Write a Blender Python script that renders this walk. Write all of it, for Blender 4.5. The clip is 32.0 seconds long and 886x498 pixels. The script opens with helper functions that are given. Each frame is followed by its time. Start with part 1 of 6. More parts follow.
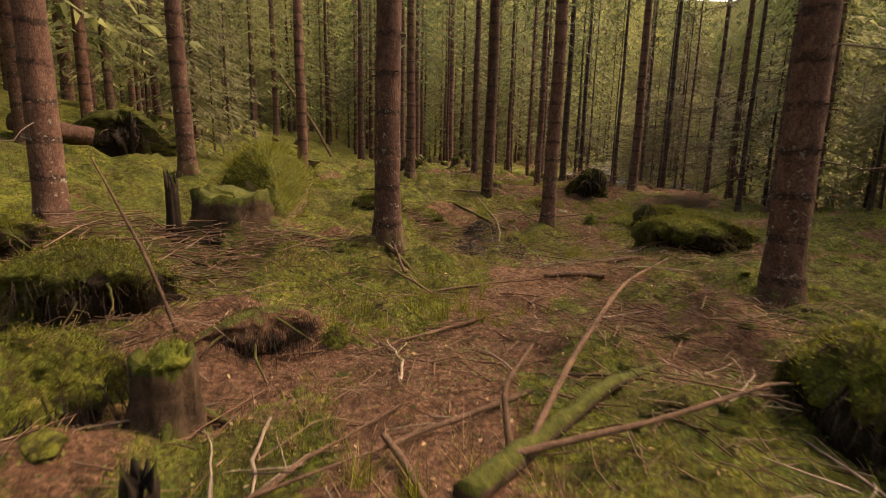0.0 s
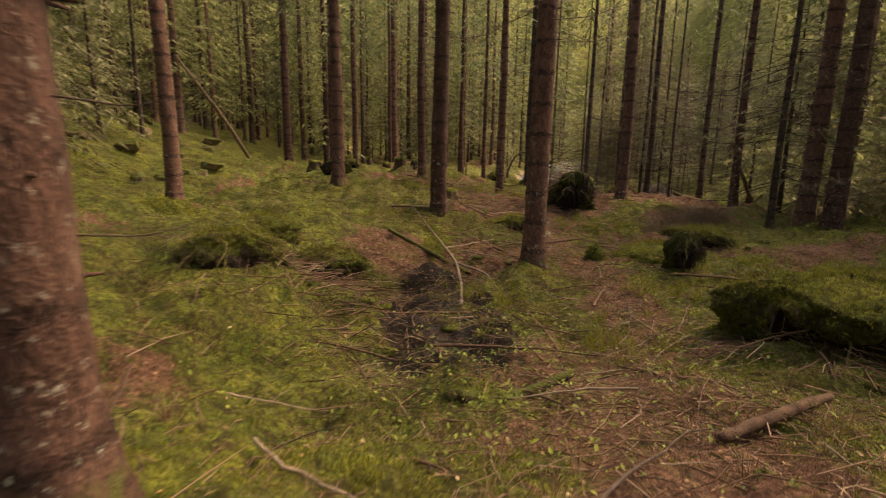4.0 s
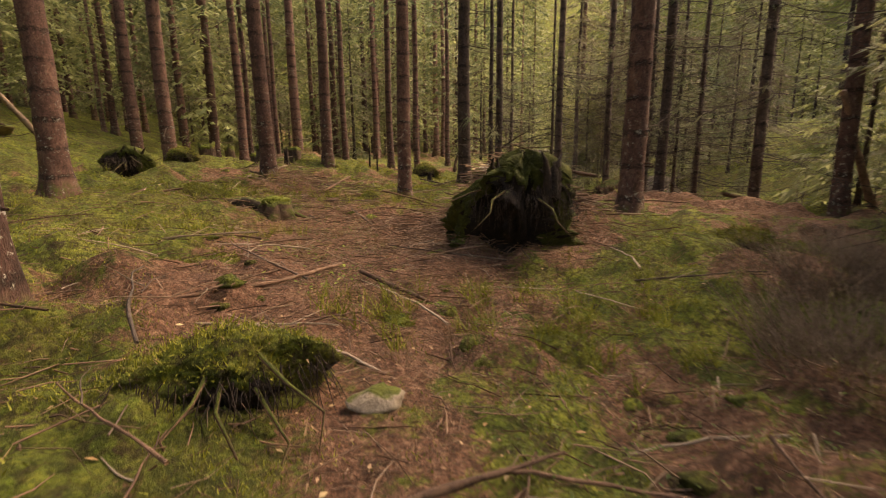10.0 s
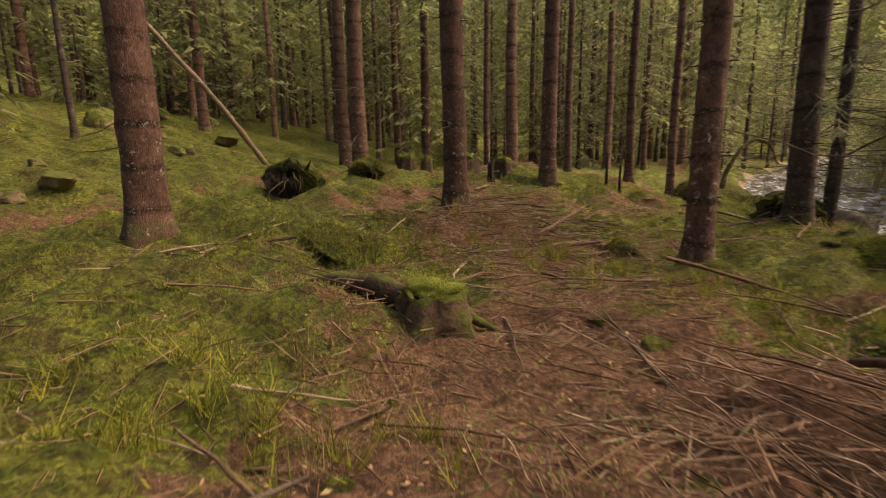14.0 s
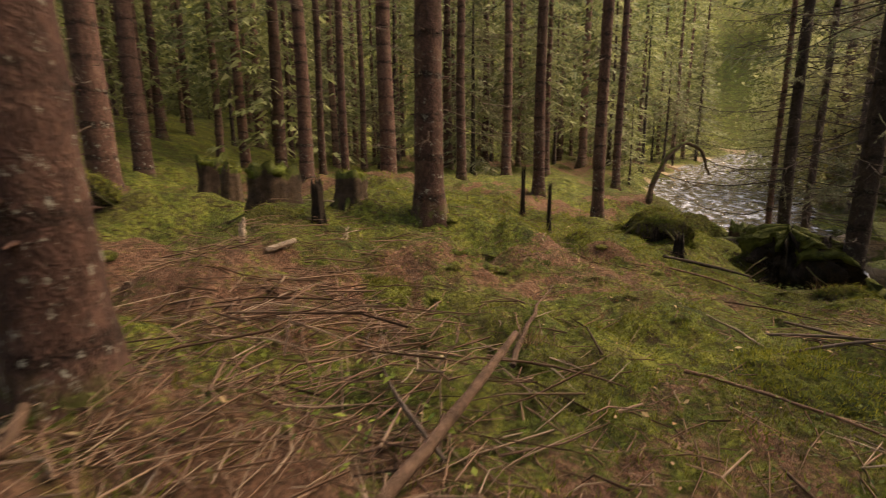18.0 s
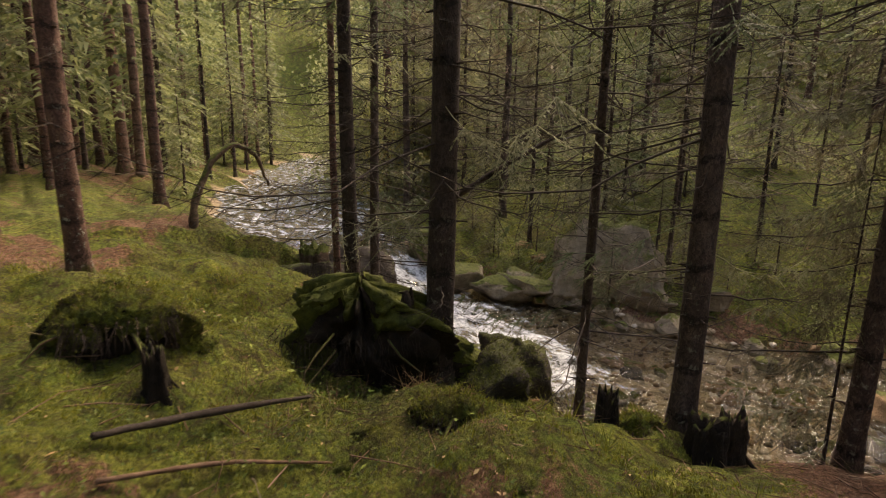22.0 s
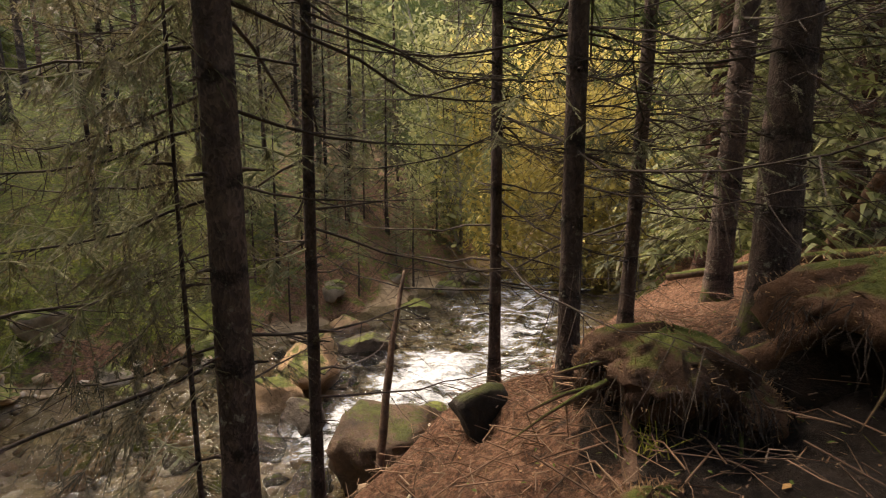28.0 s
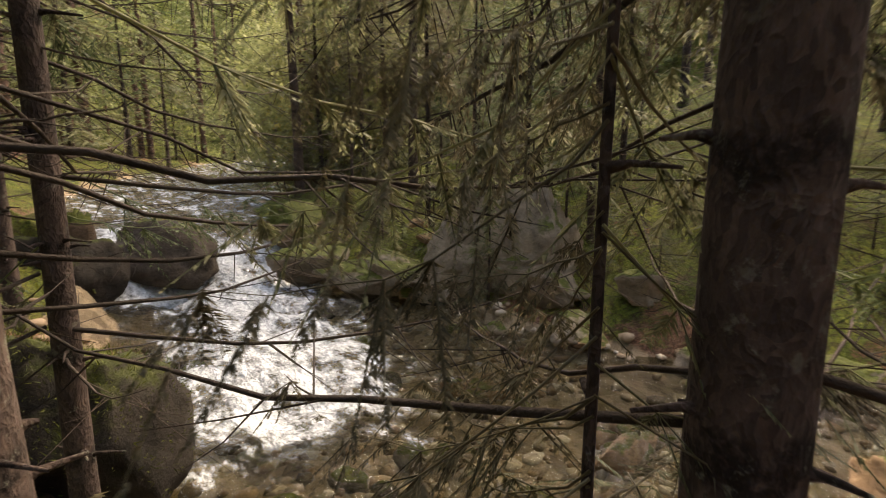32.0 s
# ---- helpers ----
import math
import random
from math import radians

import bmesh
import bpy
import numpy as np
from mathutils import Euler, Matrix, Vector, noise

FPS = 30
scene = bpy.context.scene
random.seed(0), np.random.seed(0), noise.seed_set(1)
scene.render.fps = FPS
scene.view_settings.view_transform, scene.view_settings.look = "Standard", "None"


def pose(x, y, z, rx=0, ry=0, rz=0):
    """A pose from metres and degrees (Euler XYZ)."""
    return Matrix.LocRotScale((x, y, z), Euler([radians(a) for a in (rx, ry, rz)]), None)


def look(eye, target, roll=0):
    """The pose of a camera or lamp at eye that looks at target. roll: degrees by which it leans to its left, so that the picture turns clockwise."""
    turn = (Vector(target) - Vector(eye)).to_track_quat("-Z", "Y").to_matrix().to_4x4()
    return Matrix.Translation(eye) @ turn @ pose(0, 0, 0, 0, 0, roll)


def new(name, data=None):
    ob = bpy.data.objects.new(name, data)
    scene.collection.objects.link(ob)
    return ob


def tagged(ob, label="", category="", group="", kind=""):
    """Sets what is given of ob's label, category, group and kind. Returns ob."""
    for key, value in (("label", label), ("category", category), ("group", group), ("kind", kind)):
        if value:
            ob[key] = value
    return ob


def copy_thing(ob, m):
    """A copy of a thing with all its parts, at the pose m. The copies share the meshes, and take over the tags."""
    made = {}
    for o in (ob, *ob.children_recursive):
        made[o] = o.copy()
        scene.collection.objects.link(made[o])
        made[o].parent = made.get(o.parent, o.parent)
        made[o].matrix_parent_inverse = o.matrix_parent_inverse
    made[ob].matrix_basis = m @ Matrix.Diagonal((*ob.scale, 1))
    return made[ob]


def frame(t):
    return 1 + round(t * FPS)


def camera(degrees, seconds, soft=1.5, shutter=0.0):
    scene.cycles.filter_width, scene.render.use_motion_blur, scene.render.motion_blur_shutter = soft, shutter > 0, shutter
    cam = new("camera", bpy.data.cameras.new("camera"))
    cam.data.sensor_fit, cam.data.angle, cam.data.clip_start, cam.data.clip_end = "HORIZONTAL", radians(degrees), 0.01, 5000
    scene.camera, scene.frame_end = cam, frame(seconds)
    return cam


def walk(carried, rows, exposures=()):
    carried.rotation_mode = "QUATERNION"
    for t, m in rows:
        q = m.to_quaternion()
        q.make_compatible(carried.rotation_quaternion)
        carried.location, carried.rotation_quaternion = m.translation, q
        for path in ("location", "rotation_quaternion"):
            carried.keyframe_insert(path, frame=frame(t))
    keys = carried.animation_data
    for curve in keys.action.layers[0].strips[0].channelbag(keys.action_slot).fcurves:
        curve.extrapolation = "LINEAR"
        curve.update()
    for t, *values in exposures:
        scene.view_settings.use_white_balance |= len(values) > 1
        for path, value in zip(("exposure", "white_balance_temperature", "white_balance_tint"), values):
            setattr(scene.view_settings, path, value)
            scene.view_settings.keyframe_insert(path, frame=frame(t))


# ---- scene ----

# ---------------------------------------------------------------- camera
cam = camera(84.1, 32.0, 1.05, 0.35)
PATH = [
    (0.0, -0.073, -0.058, 1.534, -0.11, -11.28, -1.14),
    (0.5, -0.163, 0.578, 1.577, 0.17, -11.12, -0.68),
    (1.0, -0.258, 1.158, 1.590, 0.09, -11.45, -0.74),
    (1.5, -0.410, 1.816, 1.698, 0.15, -11.42, -0.81),
    (2.0, -0.487, 2.431, 1.782, 2.40, -11.99, -0.64),
    (2.5, -0.367, 3.007, 1.780, 3.67, -11.60, -0.28),
    (3.0, -0.101, 3.608, 1.684, 0.62, -11.50, -0.45),
    (3.5, 0.099, 4.216, 1.596, -1.45, -11.46, -0.50),
    (4.0, 0.374, 4.836, 1.540, -5.81, -11.30, -0.74),
    (4.5, 0.665, 5.510, 1.509, -8.97, -11.07, -0.97),
    (6.5, 2.223, 8.345, 1.204, -8.53, -11.13, -0.23),
    (7.0, 2.573, 9.022, 1.141, -11.10, -11.40, -0.45),
    (7.5, 2.843, 9.675, 1.109, -13.33, -11.38, -0.64),
    (8.0, 3.200, 10.293, 1.062, -15.55, -11.18, -0.80),
    (8.5, 3.613, 10.972, 1.007, -19.21, -11.23, -0.82),
    (9.0, 3.768, 11.749, 0.995, -18.44, -11.64, -0.38),
    (9.5, 3.803, 12.402, 1.065, -13.53, -11.50, 0.21),
    (10.0, 3.800, 13.076, 1.062, -8.59, -11.76, 0.64),
    (10.5, 3.819, 13.669, 1.087, -4.30, -11.43, 0.80),
    (11.0, 3.837, 14.276, 1.167, -2.23, -11.08, 0.62),
    (11.5, 3.890, 14.828, 1.213, -1.49, -11.39, 0.51),
    (12.0, 3.972, 15.344, 1.286, -0.84, -11.02, 0.31),
    (12.5, 4.020, 15.974, 1.241, -0.27, -11.12, 0.18),
    (13.0, 3.894, 16.569, 1.286, 0.63, -10.92, 0.12),
    (13.5, 3.583, 17.283, 1.211, 8.47, -11.13, 0.67),
    (14.0, 3.326, 17.997, 1.179, 15.81, -10.82, 1.10),
    (14.5, 3.187, 18.700, 1.202, 18.59, -10.68, 1.24),
    (16.5, 2.901, 21.473, 1.416, 19.02, -10.84, 0.91),
    (17.0, 2.868, 22.052, 1.418, 18.44, -10.87, 0.73),
    (17.5, 2.949, 22.623, 1.401, 13.00, -10.97, 0.49),
    (18.0, 3.123, 23.208, 1.352, 3.76, -11.32, 0.39),
    (18.5, 3.269, 23.764, 1.345, -0.94, -11.40, 0.16),
    (19.0, 3.452, 24.235, 1.347, -8.51, -11.49, -0.14),
    (19.5, 3.783, 24.671, 1.330, -16.79, -11.76, -0.58),
    (20.0, 4.138, 25.033, 1.367, -21.96, -11.37, -0.57),
    (20.5, 4.499, 25.532, 1.401, -26.50, -11.45, -0.57),
    (21.0, 4.851, 26.019, 1.425, -33.82, -11.27, -0.69),
    (21.5, 5.101, 26.439, 1.404, -38.31, -11.37, -0.77),
    (22.0, 5.348, 26.751, 1.371, -41.14, -10.92, -0.73),
    (22.5, 5.625, 26.988, 1.317, -47.66, -10.73, -0.93),
    (23.0, 5.836, 26.927, 1.261, -61.55, -10.55, -1.18),
    (23.5, 6.125, 26.896, 1.226, -71.27, -10.21, -1.13),
    (24.0, 6.445, 26.870, 1.197, -78.38, -9.89, -0.90),
    (24.5, 6.669, 26.864, 1.152, -82.61, -9.61, -0.50),
    (25.0, 7.010, 26.815, 1.066, -89.18, -9.72, -0.20),
    (25.5, 7.217, 26.739, 0.978, -96.22, -9.72, -0.03),
    (27.5, 8.192, 26.997, 0.668, -108.84, -9.17, -0.17),
    (28.0, 8.361, 27.011, 0.644, -106.65, -9.22, -0.38),
    (28.5, 8.459, 26.994, 0.601, -105.32, -9.34, -0.38),
    (29.0, 8.637, 26.941, 0.571, -101.05, -9.20, -0.34),
    (29.5, 8.918, 26.911, 0.475, -91.01, -8.73, 0.02),
    (30.0, 9.091, 26.907, 0.402, -77.56, -8.53, 0.19),
    (30.5, 9.271, 26.883, 0.339, -68.17, -8.65, 0.14),
    (31.0, 9.515, 26.866, 0.272, -56.88, -8.96, 0.49),
    (31.5, 9.794, 26.969, 0.191, -47.12, -9.48, 0.42),
    (32.0, 10.108, 27.066, 0.115, -38.63, -9.92, 0.22),
]
walk(cam, [(t, pose(x, y, z, 90 + pitch, roll, yaw)) for t, x, y, z, yaw, pitch, roll in PATH],
     [(0.0, 1.75, 11300, 24), (4.0, 1.75, 11000, 23), (8.0, 2.2, 10600, 23), (10.0, 2.2, 10500, 22), (12.0, 1.97, 10300, 20), (18.0, 1.78, 9700, 18), (23.0, 1.95, 8900, 16), (28.0, 2.05, 8500, 15), (32.0, 2.15, 8600, 13)])

# ---------------------------------------------------------------- light: overcast sky over a closed wood
world = bpy.data.worlds.new("sky")
scene.world = world
world.use_nodes = True
wn = world.node_tree.nodes
sky = wn.new("ShaderNodeTexSky")
sky.sky_type, sky.sun_disc = "NISHITA", False
sky.sun_elevation, sky.sun_rotation = radians(48), radians(70)
sky.air_density, sky.dust_density = 1.0, 3.0
wn["Background"].inputs["Strength"].default_value = 0.15
world.node_tree.links.new(sky.outputs["Color"], wn["Background"].inputs["Color"])
sun_data = bpy.data.lights.new("sun", "SUN")
sun_data.energy, sun_data.angle, sun_data.color = 1.5, radians(25), (1.0, 0.95, 0.86)
sun = new("sun", sun_data)
sun.matrix_world = look((20 * math.sin(radians(70)) * 0.67, 20 * math.cos(radians(70)) * 0.67, 15), (0, 0, 0))


# ---------------------------------------------------------------- materials
class Mat:
    """A node material put together step by step."""

    def __init__(self, name, rough=0.9):
        self.m = bpy.data.materials.new(name)
        self.m.use_nodes = True
        self.t = self.m.node_tree
        self.b = self.t.nodes["Principled BSDF"]
        self.b.inputs["Roughness"].default_value = rough
        self.b.inputs["Specular IOR Level"].default_value = 0.25
        self.co = self.t.nodes.new("ShaderNodeTexCoord").outputs["Object"]

    def node(self, kind, **given):
        n = self.t.nodes.new(kind)
        for key, value in given.items():
            n.inputs[key.replace("_", " ")].default_value = value
        return n

    def link(self, a, b):
        self.t.links.new(a, b)

    def world_coords(self):
        self.co = self.t.nodes.new("ShaderNodeNewGeometry").outputs["Position"]

    def noise(self, scale, detail=5.0, rough=0.6, stretch=None):
        n = self.node("ShaderNodeTexNoise", Scale=scale, Detail=detail, Roughness=rough)
        co = self.co
        if stretch:
            mp = self.node("ShaderNodeMapping")
            mp.inputs["Scale"].default_value = stretch
            self.link(co, mp.inputs["Vector"])
            co = mp.outputs["Vector"]
        self.link(co, n.inputs["Vector"])
        return n.outputs["Fac"]

    def ramp(self, fac, *stops):
        n = self.node("ShaderNodeValToRGB")
        e = n.color_ramp.elements
        while len(e) < len(stops):
            e.new(0.5)
        for el, (pos, col) in zip(e, stops):
            el.position, el.color = pos, (*col, 1) if len(col) == 3 else col
        self.link(fac, n.inputs["Fac"])
        return n.outputs["Color"]

    def step(self, fac, lo, hi):
        n = self.node("ShaderNodeMapRange")
        n.interpolation_type = "SMOOTHSTEP"
        n.inputs["From Min"].default_value, n.inputs["From Max"].default_value = lo, hi
        self.link(fac, n.inputs["Value"])
        return n.outputs["Result"]

    def mix(self, fac, a, b):
        n = self.t.nodes.new("ShaderNodeMix")
        n.data_type = "RGBA"
        for sock, value in ((n.inputs["Factor"], fac), (n.inputs["A"], a), (n.inputs["B"], b)):
            if isinstance(value, (int, float)):
                sock.default_value = value
            elif isinstance(value, tuple):
                sock.default_value = (*value, 1)
            else:
                self.link(value, sock)
        return n.outputs["Result"]

    def math(self, op, a, b):
        n = self.t.nodes.new("ShaderNodeMath")
        n.operation = op
        for sock, value in ((n.inputs[0], a), (n.inputs[1], b)):
            if isinstance(value, (int, float)):
                sock.default_value = value
            else:
                self.link(value, sock)
        return n.outputs[0]

    def attr(self, name):
        n = self.t.nodes.new("ShaderNodeAttribute")
        n.attribute_name = name
        return n.outputs["Fac"]

    def rand(self):
        return self.t.nodes.new("ShaderNodeObjectInfo").outputs["Random"]

    def island(self):
        return self.t.nodes.new("ShaderNodeNewGeometry").outputs["Random Per Island"]

    def up(self):
        n = self.t.nodes.new("ShaderNodeSeparateXYZ")
        self.link(self.t.nodes.new("ShaderNodeNewGeometry").outputs["Normal"], n.inputs[0])
        return n.outputs["Z"]

    def shade(self, col, amount, span=0.7):
        """Brightens and darkens col by a factor socket of 0 to 1, about its middle."""
        n = self.node("ShaderNodeHueSaturation")
        self.link(col, n.inputs["Color"])
        self.link(self.math("ADD", self.math("MULTIPLY", amount, span), 1 - span / 2), n.inputs["Value"])
        return n.outputs["Color"]

    def cells(self, scale, stretch=None):
        """Distance and random share of small irregular clumps."""
        n = self.node("ShaderNodeTexVoronoi", Scale=scale)
        wob = self.node("ShaderNodeVectorMath")
        wob.operation = "ADD"
        nz = self.node("ShaderNodeTexNoise", Scale=scale * 0.6, Detail=3.0)
        self.link(self.co, nz.inputs["Vector"])
        sc = self.node("ShaderNodeVectorMath")
        sc.operation = "SCALE"
        sc.inputs[3].default_value = 1.1 / scale
        self.link(nz.outputs["Color"], sc.inputs[0])
        self.link(self.co, wob.inputs[0])
        self.link(sc.outputs[0], wob.inputs[1])
        self.link(wob.outputs[0], n.inputs["Vector"])
        sp = self.node("ShaderNodeSeparateColor")
        self.link(n.outputs["Color"], sp.inputs[0])
        return n.outputs["Distance"], sp.outputs[0]

    def color(self, col):
        self.link(col, self.b.inputs["Base Color"])
        return self

    def bump(self, fac, strength, distance):
        n = self.node("ShaderNodeBump", Strength=strength, Distance=distance)
        self.link(fac, n.inputs["Height"])
        if self.b.inputs["Normal"].is_linked:
            self.link(self.b.inputs["Normal"].links[0].from_socket, n.inputs["Normal"])
        self.link(n.outputs["Normal"], self.b.inputs["Normal"])
        return self

    def thin(self, share):
        """Leaves let a share of the light through."""
        tr = self.node("ShaderNodeBsdfTranslucent")
        col = self.b.inputs["Base Color"]
        if col.is_linked:
            self.link(col.links[0].from_socket, tr.inputs["Color"])
        mixer = self.node("ShaderNodeMixShader", Fac=share)
        self.link(self.b.outputs[0], mixer.inputs[1])
        self.link(tr.outputs[0], mixer.inputs[2])
        self.link(mixer.outputs[0], self.t.nodes["Material Output"].inputs["Surface"])
        return self


def ground_material():
    k = Mat("forest_floor", 0.95)
    k.world_coords()
    moss = k.ramp(k.noise(2.3, 8, 0.65), (0.3, (0.032, 0.044, 0.01)), (0.45, (0.1, 0.125, 0.022)), (0.58, (0.205, 0.222, 0.038)), (0.74, (0.225, 0.175, 0.065)))
    moss = k.mix(k.step(k.noise(7.5, 6, 0.7), 0.5, 0.62), moss, k.ramp(k.noise(19, 5, 0.7), (0.3, (0.035, 0.062, 0.01)), (0.7, (0.145, 0.185, 0.026))))
    moss = k.mix(k.math("MULTIPLY", k.step(k.noise(1.15, 6, 0.65), 0.47, 0.62), 0.75), moss, k.ramp(k.noise(11, 6, 0.75), (0.3, (0.03, 0.032, 0.01)), (0.55, (0.09, 0.085, 0.022)), (0.75, (0.17, 0.125, 0.055))))
    clump, share = k.cells(17.0)
    tuft, tuft_share = k.cells(55.0)
    moss = k.shade(moss, share, 0.5)
    moss = k.shade(moss, k.noise(34, 4, 0.75), 1.5)
    moss = k.mix(k.math("MULTIPLY", k.step(clump, 0.5, 0.85), 0.75), moss, k.mix(k.noise(40, 4, 0.7), (0.02, 0.018, 0.006), (0.075, 0.05, 0.02)))
    moss = k.shade(moss, tuft_share, 0.7)
    litter = k.ramp(k.noise(16, 9, 0.75), (0.27, (0.04, 0.02, 0.013)), (0.46, (0.15, 0.075, 0.046)), (0.6, (0.245, 0.138, 0.088)), (0.78, (0.38, 0.25, 0.165)))
    litter = k.shade(litter, k.noise(90, 3, 0.7), 1.4)
    litter = k.shade(litter, tuft_share, 0.8)
    edge = k.math("ADD", k.attr("litter"), k.math("MULTIPLY", k.math("SUBTRACT", k.noise(3.4, 10, 0.8), 0.5), 2.3))
    col = k.mix(k.step(edge, 0.2, 0.42), moss, litter)
    rot = k.step(k.noise(3.6, 10, 0.8), 0.55, 0.62)
    col = k.mix(k.math("MULTIPLY", rot, 0.85), col, k.ramp(k.noise(21, 6, 0.7), (0.3, (0.022, 0.014, 0.009)), (0.7, (0.09, 0.052, 0.032))))
    mud_and_shade = k.ramp(k.noise(9, 6, 0.7), (0.35, (0.008, 0.006, 0.005)), (0.6, (0.032, 0.022, 0.017)))
    col = k.mix(k.step(k.math("ADD", k.attr("mud_and_shade"), k.math("SUBTRACT", k.noise(5, 5, 0.7), 0.5)), 0.42, 0.58), col, mud_and_shade)
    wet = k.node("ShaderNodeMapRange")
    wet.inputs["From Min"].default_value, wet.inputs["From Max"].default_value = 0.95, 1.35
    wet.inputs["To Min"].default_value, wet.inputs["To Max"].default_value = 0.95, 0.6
    k.link(k.attr("mud_and_shade"), wet.inputs["Value"])
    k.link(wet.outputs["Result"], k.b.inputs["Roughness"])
    stones = k.node("ShaderNodeTexVoronoi", Scale=7.0)
    k.link(k.co, stones.inputs["Vector"])
    pebble = k.mix(k.noise(1.1, 5), (0.28, 0.225, 0.155), (0.43, 0.31, 0.19))
    sp = k.node("ShaderNodeSeparateColor")
    k.link(stones.outputs["Color"], sp.inputs[0])
    pebble = k.shade(pebble, sp.outputs[0])
    col = k.mix(k.step(k.attr("bed"), 0.35, 0.65), col, pebble)
    k.color(col)
    k.bump(k.noise(7, 6, 0.7), 1.0, 0.14).bump(k.math("SUBTRACT", 1.0, clump), 0.9, 0.03).bump(k.noise(38, 5, 0.75), 1.0, 0.045).bump(k.noise(150, 3, 0.7), 1.0, 0.012)
    return k.m


WHORL = 0.47  # height between two rings of branch scars


def bark_material(name, dark, mid, light, lichen):
    k = Mat(name, 0.92)
    flakes = k.node("ShaderNodeTexVoronoi", Scale=70.0)
    mp = k.node("ShaderNodeMapping")
    mp.inputs["Scale"].default_value = (1, 1, 0.55)
    k.link(k.co, mp.inputs["Vector"])
    wob = k.node("ShaderNodeVectorMath")
    wob.operation = "ADD"
    k.link(mp.outputs[0], wob.inputs[0])
    nz = k.node("ShaderNodeTexNoise", Scale=9.0)
    k.link(k.co, nz.inputs["Vector"])
    sc = k.node("ShaderNodeVectorMath")
    sc.operation = "SCALE"
    sc.inputs[3].default_value = 0.09
    k.link(nz.outputs["Color"], sc.inputs[0])
    k.link(sc.outputs[0], wob.inputs[1])
    k.link(wob.outputs[0], flakes.inputs["Vector"])
    crack = flakes.outputs["Distance"]
    col = k.ramp(k.noise(6, 8, 0.75, (1, 1, 0.5)), (0.28, dark), (0.5, mid), (0.75, light))
    sp = k.node("ShaderNodeSeparateColor")
    k.link(flakes.outputs["Color"], sp.inputs[0])
    col = k.shade(col, sp.outputs[0])
    col = k.shade(col, k.rand())
    spots = k.step(k.noise(13, 7, 0.75), 0.57, 0.64)
    low = k.node("ShaderNodeSeparateXYZ")
    k.link(k.co, low.inputs[0])
    level = k.math("ADD", k.math("DIVIDE", low.outputs["Z"], WHORL), k.math("MULTIPLY", k.math("SUBTRACT", k.noise(7, 4), 0.5), 0.3))
    ring = k.math("ABSOLUTE", k.math("SUBTRACT", k.math("FRACT", level, 0.0), 0.5), 0.0)
    scar = k.math("MULTIPLY", k.math("SUBTRACT", 1.0, k.step(ring, 0.05, 0.13)), k.step(k.noise(13, 4, 0.7), 0.38, 0.55))
    col = k.mix(k.math("MULTIPLY", scar, 0.85), col, (dark[0] * 0.55, dark[1] * 0.55, dark[2] * 0.55))
    near_ground = k.math("SUBTRACT", 1.0, k.step(low.outputs["Z"], 0.5, 2.4))
    col = k.mix(k.math("MULTIPLY", spots, k.math("ADD", 0.14, k.math("MULTIPLY", near_ground, 0.62))), col, lichen)
    mossy = k.math("MULTIPLY", k.math("SUBTRACT", 1.0, k.step(low.outputs["Z"], 0.0, 0.22)), k.step(k.noise(9, 6, 0.7), 0.45, 0.62))
    col = k.mix(mossy, col, (0.07, 0.08, 0.02))
    k.color(col)
    k.bump(crack, 0.8, 0.007).bump(k.noise(70, 5, 0.75, (1, 1, 0.5)), 0.8, 0.007).bump(k.noise(210, 3, 0.7), 0.6, 0.002)
    return k.m


def wood_material(name, a, b, moss=0.0):
    k = Mat(name, 0.9)
    col = k.ramp(k.noise(9, 7, 0.7), (0.3, a), (0.7, b))
    col = k.shade(col, k.rand())
    col = k.shade(col, k.noise(50, 4, 0.7))
    if moss:
        fac = k.math("MULTIPLY", k.step(k.math("ADD", k.up(), k.math("SUBTRACT", k.noise(4, 6, 0.7), 0.5)), 0.75 - moss, 1.0 - moss), 1.0)
        green = k.ramp(k.noise(14, 6, 0.7), (0.3, (0.025, 0.035, 0.006)), (0.55, (0.065, 0.075, 0.014)), (0.75, (0.115, 0.118, 0.025)))
        col = k.mix(fac, col, green)
    k.color(col)
    k.bump(k.noise(22, 6, 0.7), 0.8, 0.03).bump(k.noise(110, 4, 0.7), 0.7, 0.006)
    return k.m


def rock_material(name, a, b, moss, green_share=1.0):
    k = Mat(name, 0.8)
    k.world_coords()
    col = k.ramp(k.noise(3.5, 9, 0.7), (0.3, a), (0.68, b))
    col = k.shade(col, k.noise(26, 6, 0.75))
    fac = k.step(k.math("ADD", k.up(), k.math("MULTIPLY", k.math("SUBTRACT", k.noise(3, 7, 0.7), 0.5), 1.6)), 0.95 - moss, 1.2 - moss)
    green = k.ramp(k.noise(13, 6, 0.7), *[(p, tuple(v * green_share for v in c)) for p, c in ((0.3, (0.03, 0.038, 0.008)), (0.6, (0.1, 0.115, 0.02)), (0.8, (0.17, 0.17, 0.04)))])
    k.color(k.mix(fac, col, green))
    k.bump(k.noise(5, 8, 0.7), 0.8, 0.08).bump(k.noise(60, 5, 0.7), 0.7, 0.008)
    return k.m


def leaf_material(name, a, b, share, spread=0.6):
    k = Mat(name, 0.65)
    col = k.mix(k.island(), a, b)
    col = k.shade(col, k.rand())
    k.world_coords()
    col = k.shade(col, k.noise(spread, 4, 0.7))
    k.color(col)
    return k.thin(share).m


